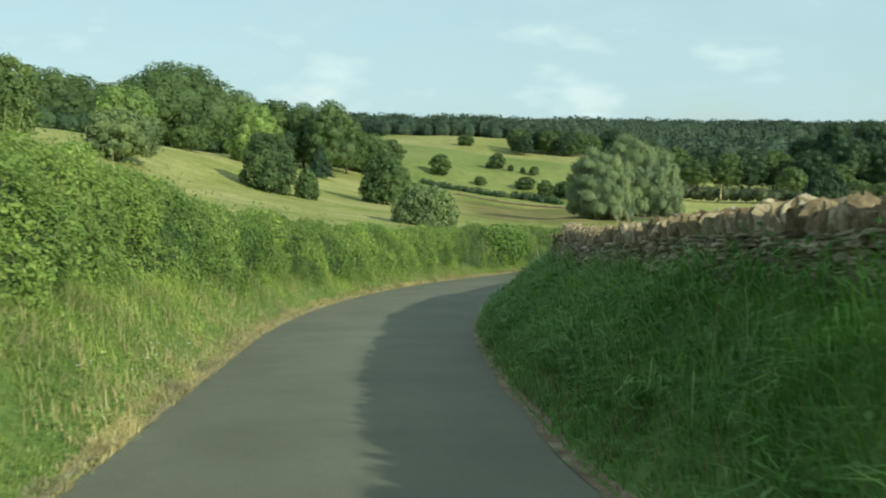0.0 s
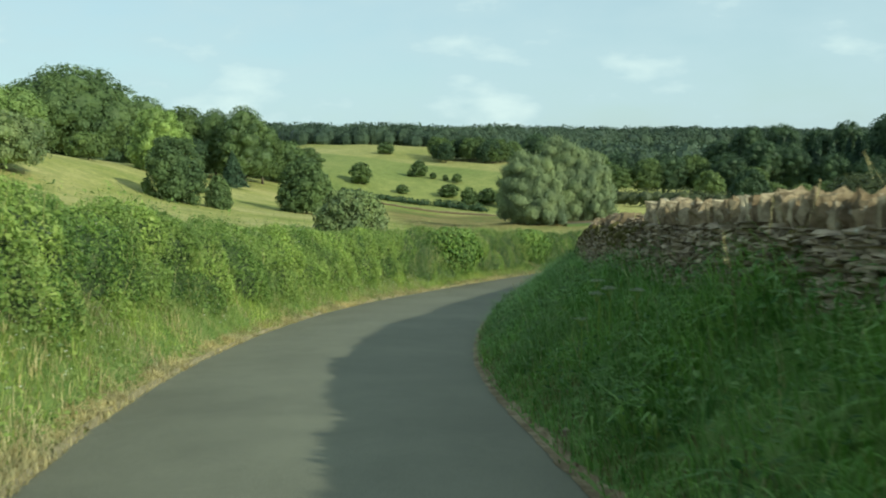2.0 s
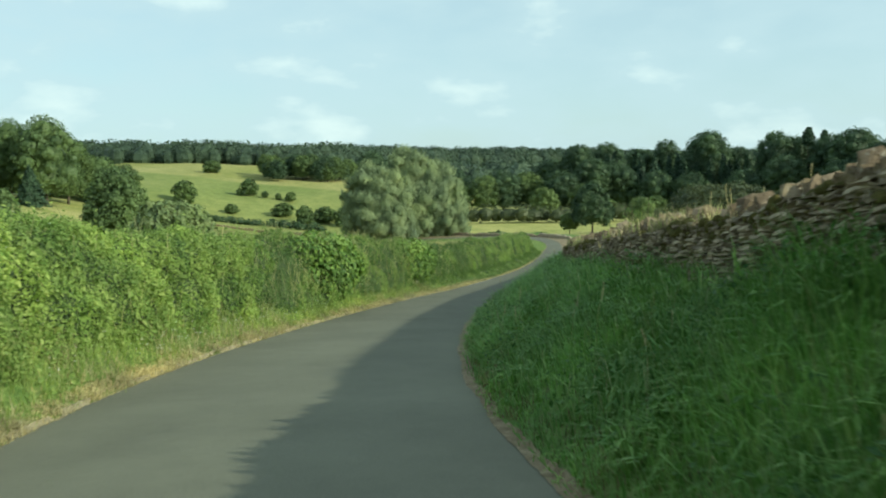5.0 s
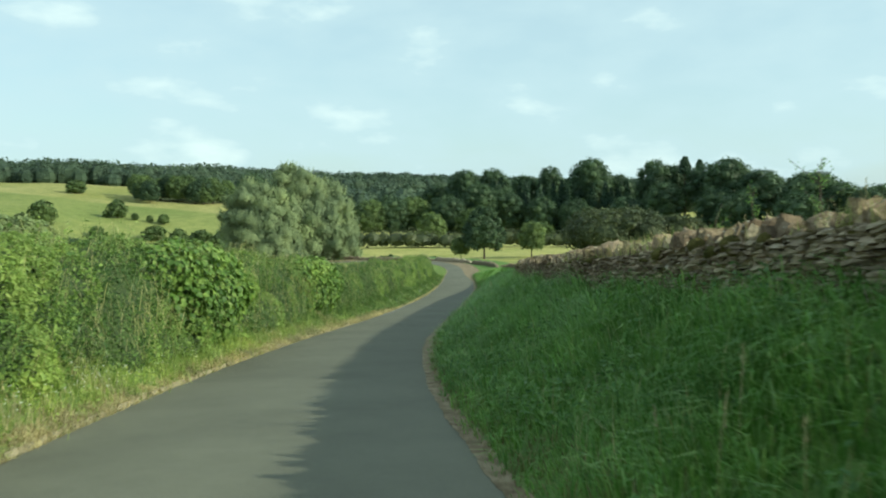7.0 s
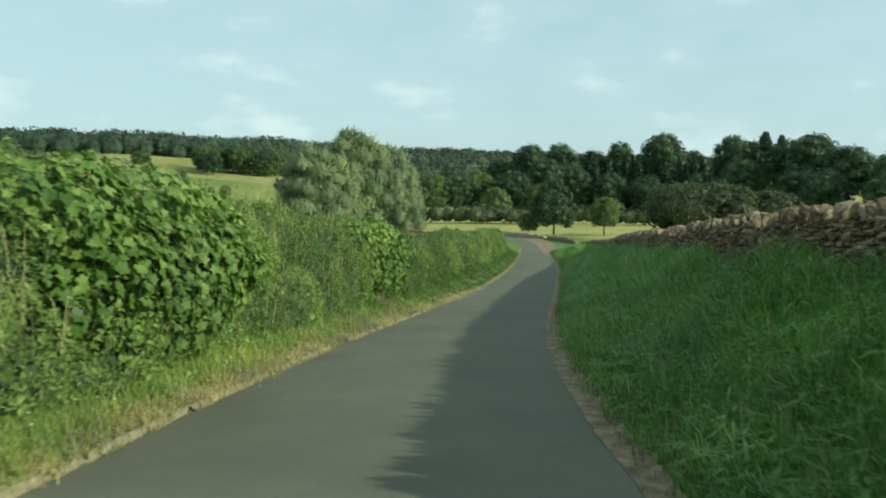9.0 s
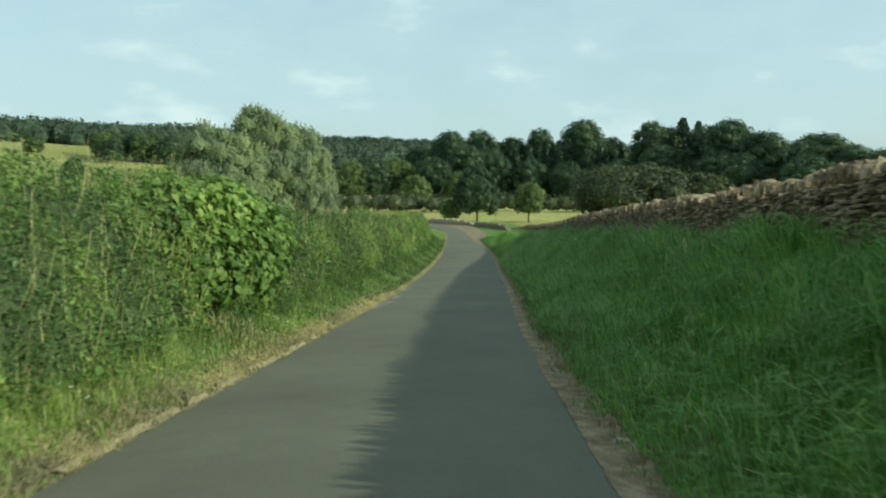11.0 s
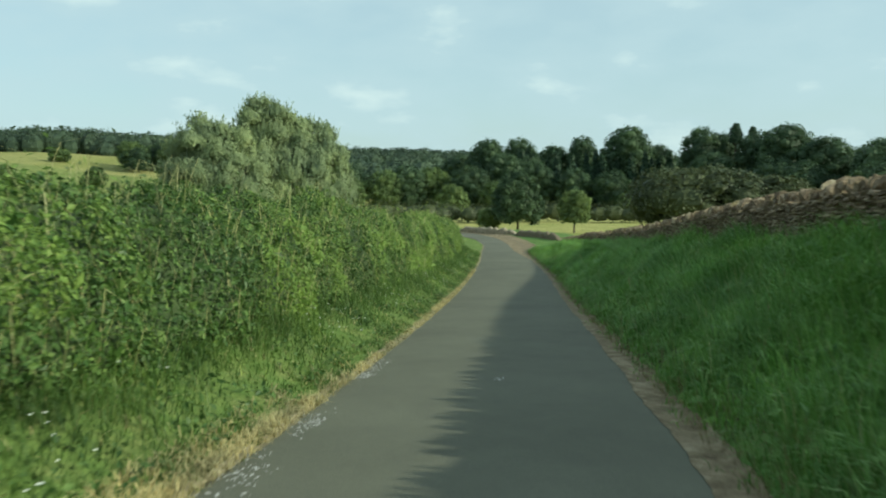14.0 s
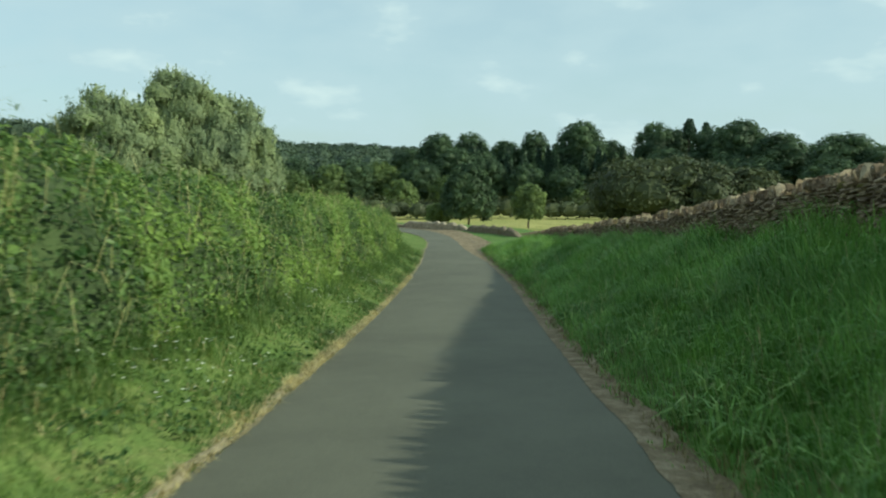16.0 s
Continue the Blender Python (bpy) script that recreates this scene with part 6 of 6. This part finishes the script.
field_hedge((-118.0, 142.0), (-84.0, 158.0), 6.0, 4.0, "dark shrubs filling the foot of the hillside wood", 9, 3.2, "undergrowth", "wood edge")
field_hedge((-84.0, 160.0), (-62.0, 198.0), 6.0, 4.0, "dark shrubs filling the foot of the hillside wood", 10, 3.2, "undergrowth", "wood edge")
field_hedge((-62.0, 200.0), (-50.0, 232.0), 5.0, 4.0, "low scrub along the wood's lower edge", 12, 3.2, "undergrowth", "wood edge")


# ---- marks on the road, stones, tall weeds ----
def scuff(y_at, off, long, wide, seed, material, label, chips=110):
    """A flaked, chalky scrape: many thin chips lying on the asphalt."""
    r = random.Random(seed)
    bm = bmesh.new()
    s0 = along(y_at)
    for k in range(chips):
        s, o = s0 + r.gauss(0, long * 0.3), off + r.gauss(0, wide * 0.3)
        x, y = [float(q) for q in place(s, o)]
        z = float(at_s(s, 2)) + 0.014 - 0.05 * min(1, abs(o) / 2.2) ** 2
        n, a0, big = 7, r.uniform(0, 6.3), r.uniform(0.003, 0.011) * (1.6 if k % 12 == 0 else 1)
        tx, ty = [float(q) for q in place(s + 0.2, o)]
        tx, ty = (tx - x) / 0.2, (ty - y) / 0.2
        ring = [(math.cos(a0 + 2 * math.pi * j / n) * big * r.uniform(0.8, 2.4), math.sin(a0 + 2 * math.pi * j / n) * big * r.uniform(0.5, 1.1)) for j in range(n)]
        low = [bm.verts.new((x + tx * u - ty * v, y + ty * u + tx * v, z + 0.004)) for u, v in ring]
        bm.faces.new(low)
    me = bpy.data.meshes.new("scuff")
    bm.to_mesh(me)
    bm.free()
    me.materials.append(material)
    return tagged(new("road_scuff", me), label, "road mark", kind="stuff")


scuff(58.0, -1.5, 0.9, 0.2, 1, CHALK, "chalky white scrape on the asphalt")
scuff(57.4, -1.52, 0.4, 0.16, 5, CHALK, "short pale scrape on the asphalt")
scuff(55.4, -1.5, 0.8, 0.16, 3, CHALK, "thin pale scrape near the road's edge")
scuff(54.1, -1.55, 0.9, 0.26, 2, CHALK, "flaked white scrape near the road's edge")
scuff(53.2, -1.66, 0.7, 0.2, 6, CHALK, "scattered white flakes at the road's edge")
scuff(57.2, -0.15, 0.25, 0.12, 4, CHALK, "few pale chips on the asphalt", 16)


def loose_stone(y_at, off, size, seed):
    x, y = [float(q) for q in place(along(y_at), off)]
    z = float(height(np.array([x]), np.array([y]))[0])
    ob = tagged(new("stone", stone_mesh("loose_stone", (size, size * 0.8, size * 0.6), seed, STONE, 0.3)), "loose brown stone at the foot of the bank", "stone", "loose stones")
    ob.matrix_basis = pose(x, y, z - 0.01, 0, 0, seed * 40)
    return ob


for k, (y_at, off, size) in enumerate(((43.2, 1.2, 0.09), (46.0, 1.35, 0.06), (12.0, 1.6, 0.07), (33.0, 1.45, 0.06), (52.5, 1.4, 0.08), (61.0, 1.5, 0.06))):
    loose_stone(y_at, off, size, 130 + k)


def umbel(y_at, off, tall, spread_of, seed):
    """Cow parsley: a ridged stalk, rays, and a flat white head."""
    r = random.Random(seed)
    x, y = [float(q) for q in place(along(y_at), off)]
    z = float(height(np.array([x]), np.array([y]))[0])
    root = tagged(new("cow_parsley"), "tall cow parsley with a flat white flower head", "wild flower", "cow parsley")
    root.location = (x, y, z)
    bm = bmesh.new()
    limb(bm, (0, 0, -0.03), (r.uniform(-.05, .05), r.uniform(-.05, .05), tall), 0.006, 0.004, 5)
    tips = []
    for k in range(12):
        a, d = 2 * math.pi * k * 0.618, spread_of * math.sqrt((k + 0.5) / 12)
        tips.append((math.cos(a) * d, math.sin(a) * d, tall + 0.06 + r.uniform(-.008, .008)))
        limb(bm, (0, 0, tall - 0.005), tips[-1], 0.002, 0.0015, 4)
    stalk = part("stalk", bm, GRASS_VERGE, root, "green ridged stalk")
    bm = bmesh.new()
    for tx, ty, tz in tips:
        for k in range(12):
            c = Vector((tx + r.gauss(0, 0.012), ty + r.gauss(0, 0.012), tz + r.uniform(0, 0.01)))
            vs = [bm.verts.new(c + Vector((math.cos(q * 2.1) * 0.011, math.sin(q * 2.1) * 0.011, 0.004 * q))) for q in range(3)]
            bm.faces.new(vs)
    part("flower_head", bm, PETAL, stalk, "white lacy flower head")
    return root


for k, (y_at, off, tall) in enumerate(((13.1, 2.1, 0.5), (12.88, 2.15, 0.5), (13.0, 1.95, 0.42), (13.7, 2.25, 0.44), (12.6, 2.3, 0.4))):
    umbel(y_at, off, tall, 0.06, 140 + k)


def seed_stalk(x, y, z, tall, lean, seed):
    """A tall dead stalk with a seed head."""
    r = random.Random(seed)
    root = tagged(new("seed_stalk"), "tall pale dry grass stalk with a seed head", "grass stalk", "dry stalks")
    root.location = (x, y, z)
    bm = bmesh.new()
    mid, top = (lean * 0.3, lean * 0.1, tall * 0.6), (lean, lean * 0.4, tall)
    limb(bm, (0, 0, -0.03), mid, 0.0022, 0.002, 4)
    limb(bm, mid, top, 0.002, 0.0014, 4)
    stalk = part("stalk", bm, GRASS_DRY, root)
    bm = bmesh.new()
    for k in range(14):
        t = 0.75 + 0.25 * k / 14
        c = Vector((lean * t, lean * 0.4 * t, tall * t))
        d = Vector((r.uniform(-1, 1), r.uniform(-1, 1), 1.6)).normalized() * 0.03
        w = d.cross(Vector((r.uniform(-1, 1), r.uniform(-1, 1), 0.1))).normalized() * 0.005
        bm.faces.new([bm.verts.new(c + w), bm.verts.new(c - w), bm.verts.new(c + d)])
    part("seed_head", bm, GRASS_DRY, stalk)
    return root


def tall_weed(y_at, off, tall, seed):
    """A leggy weed rooted behind the wall: forked stem, ragged leaves, seed heads."""
    rng = np.random.RandomState(seed)
    s = along(y_at)
    x, y = [float(q) for q in place(s, float(keyed(s, WALL_OFF)) + off)]
    root = tagged(new("tall_weed"), "leggy weed with ragged leaves behind the wall", "weed", "wall weeds")
    root.location = (x, y, float(at_s(s, 2) + keyed(s, WALL_TOP)) - 0.4)
    bm = bmesh.new()
    P = []
    tip = Vector((rng.normal(0, 0.06), rng.normal(0, 0.06), tall))
    limb(bm, (0, 0, -0.1), tip, 0.007, 0.003, 5)
    for k in range(9):
        a = tip * rng.uniform(0.3, 0.95)
        b = a + Vector((rng.normal(0, 0.1), rng.normal(0, 0.1), rng.uniform(0.05, 0.2)))
        limb(bm, a, b, 0.003, 0.0015, 4)
        P += [list(a.lerp(b, t)) for t in rng.uniform(0.2, 1.05, 14)]
    stem = part("stem", bm, BARK, root)
    P = np.array(P) + rng.normal(0, 0.014, (len(P), 3))
    v, f = leaf_cards("foliage", P, rng.normal(0, 1, P.shape), rng.uniform(0.014, 0.034, len(P)), 0.45, GRASS_COARSE, rng)
    child(new("foliage", mesh_of("foliage", v, f, GRASS_COARSE)), root)
    return root


for k, (y_at, off, tall) in enumerate(((29.6, 0.5, 0.8), (31.0, 0.6, 0.8), (30.3, 0.8, 0.95), (32.2, 0.6, 0.6))):
    tall_weed(y_at, off, tall, 400 + k)

r = random.Random(44)
for k in range(34):
    s = along(r.uniform(6, 74) if k % 3 else r.uniform(22, 30))
    if k % 3:
        x, y = [float(q) for q in place(s, float(right_of(s)) + r.uniform(0.7, 2.2))]
        z = float(height(np.array([x]), np.array([y]))[0])
    else:
        x, y = [float(q) for q in place(s, float(keyed(s, WALL_OFF)) + r.uniform(0.5, 0.9))]
        z = float(at_s(s, 2) + keyed(s, WALL_TOP)) - 0.45
    seed_stalk(x, y, z, r.uniform(0.4, 0.8), r.uniform(-0.15, 0.15), 200 + k)

for k, (y_at, off, tall) in enumerate(((26.6, 1.74, 0.62), (26.9, 2.0, 0.66), (26.2, 1.9, 0.5), (27.3, 1.8, 0.45))):
    x, y = [float(q) for q in place(along(y_at), off)]
    seed_stalk(x, y, float(height(np.array([x]), np.array([y]))[0]), tall, 0.08 - 0.05 * k, 300 + k)

for k, y_at in enumerate((10.2, 10.3, 10.45, 10.65, 10.95, 11.3)):
    s = along(y_at)
    x, y = [float(q) for q in place(s, float(keyed(s, WALL_OFF)) + 0.46 + 0.05 * (k % 3))]
    seed_stalk(x, y, float(at_s(s, 2) + keyed(s, WALL_TOP)) - 0.45, 1.05 if k == 0 else 0.62 + 0.05 * (k % 4), -0.24 - 0.04 * (k % 3), 320 + k)

# ---- single stones of the wall's nearest stretch ----
for me, m in NEAR_BODY:
    stone = new("stone", me)
    stone.parent = stone_wall
    stone.matrix_local = m
for me, m in NEAR_TOP:
    stone = new("coping_stone", me)
    stone.parent = stone_wall
    stone.matrix_local = m
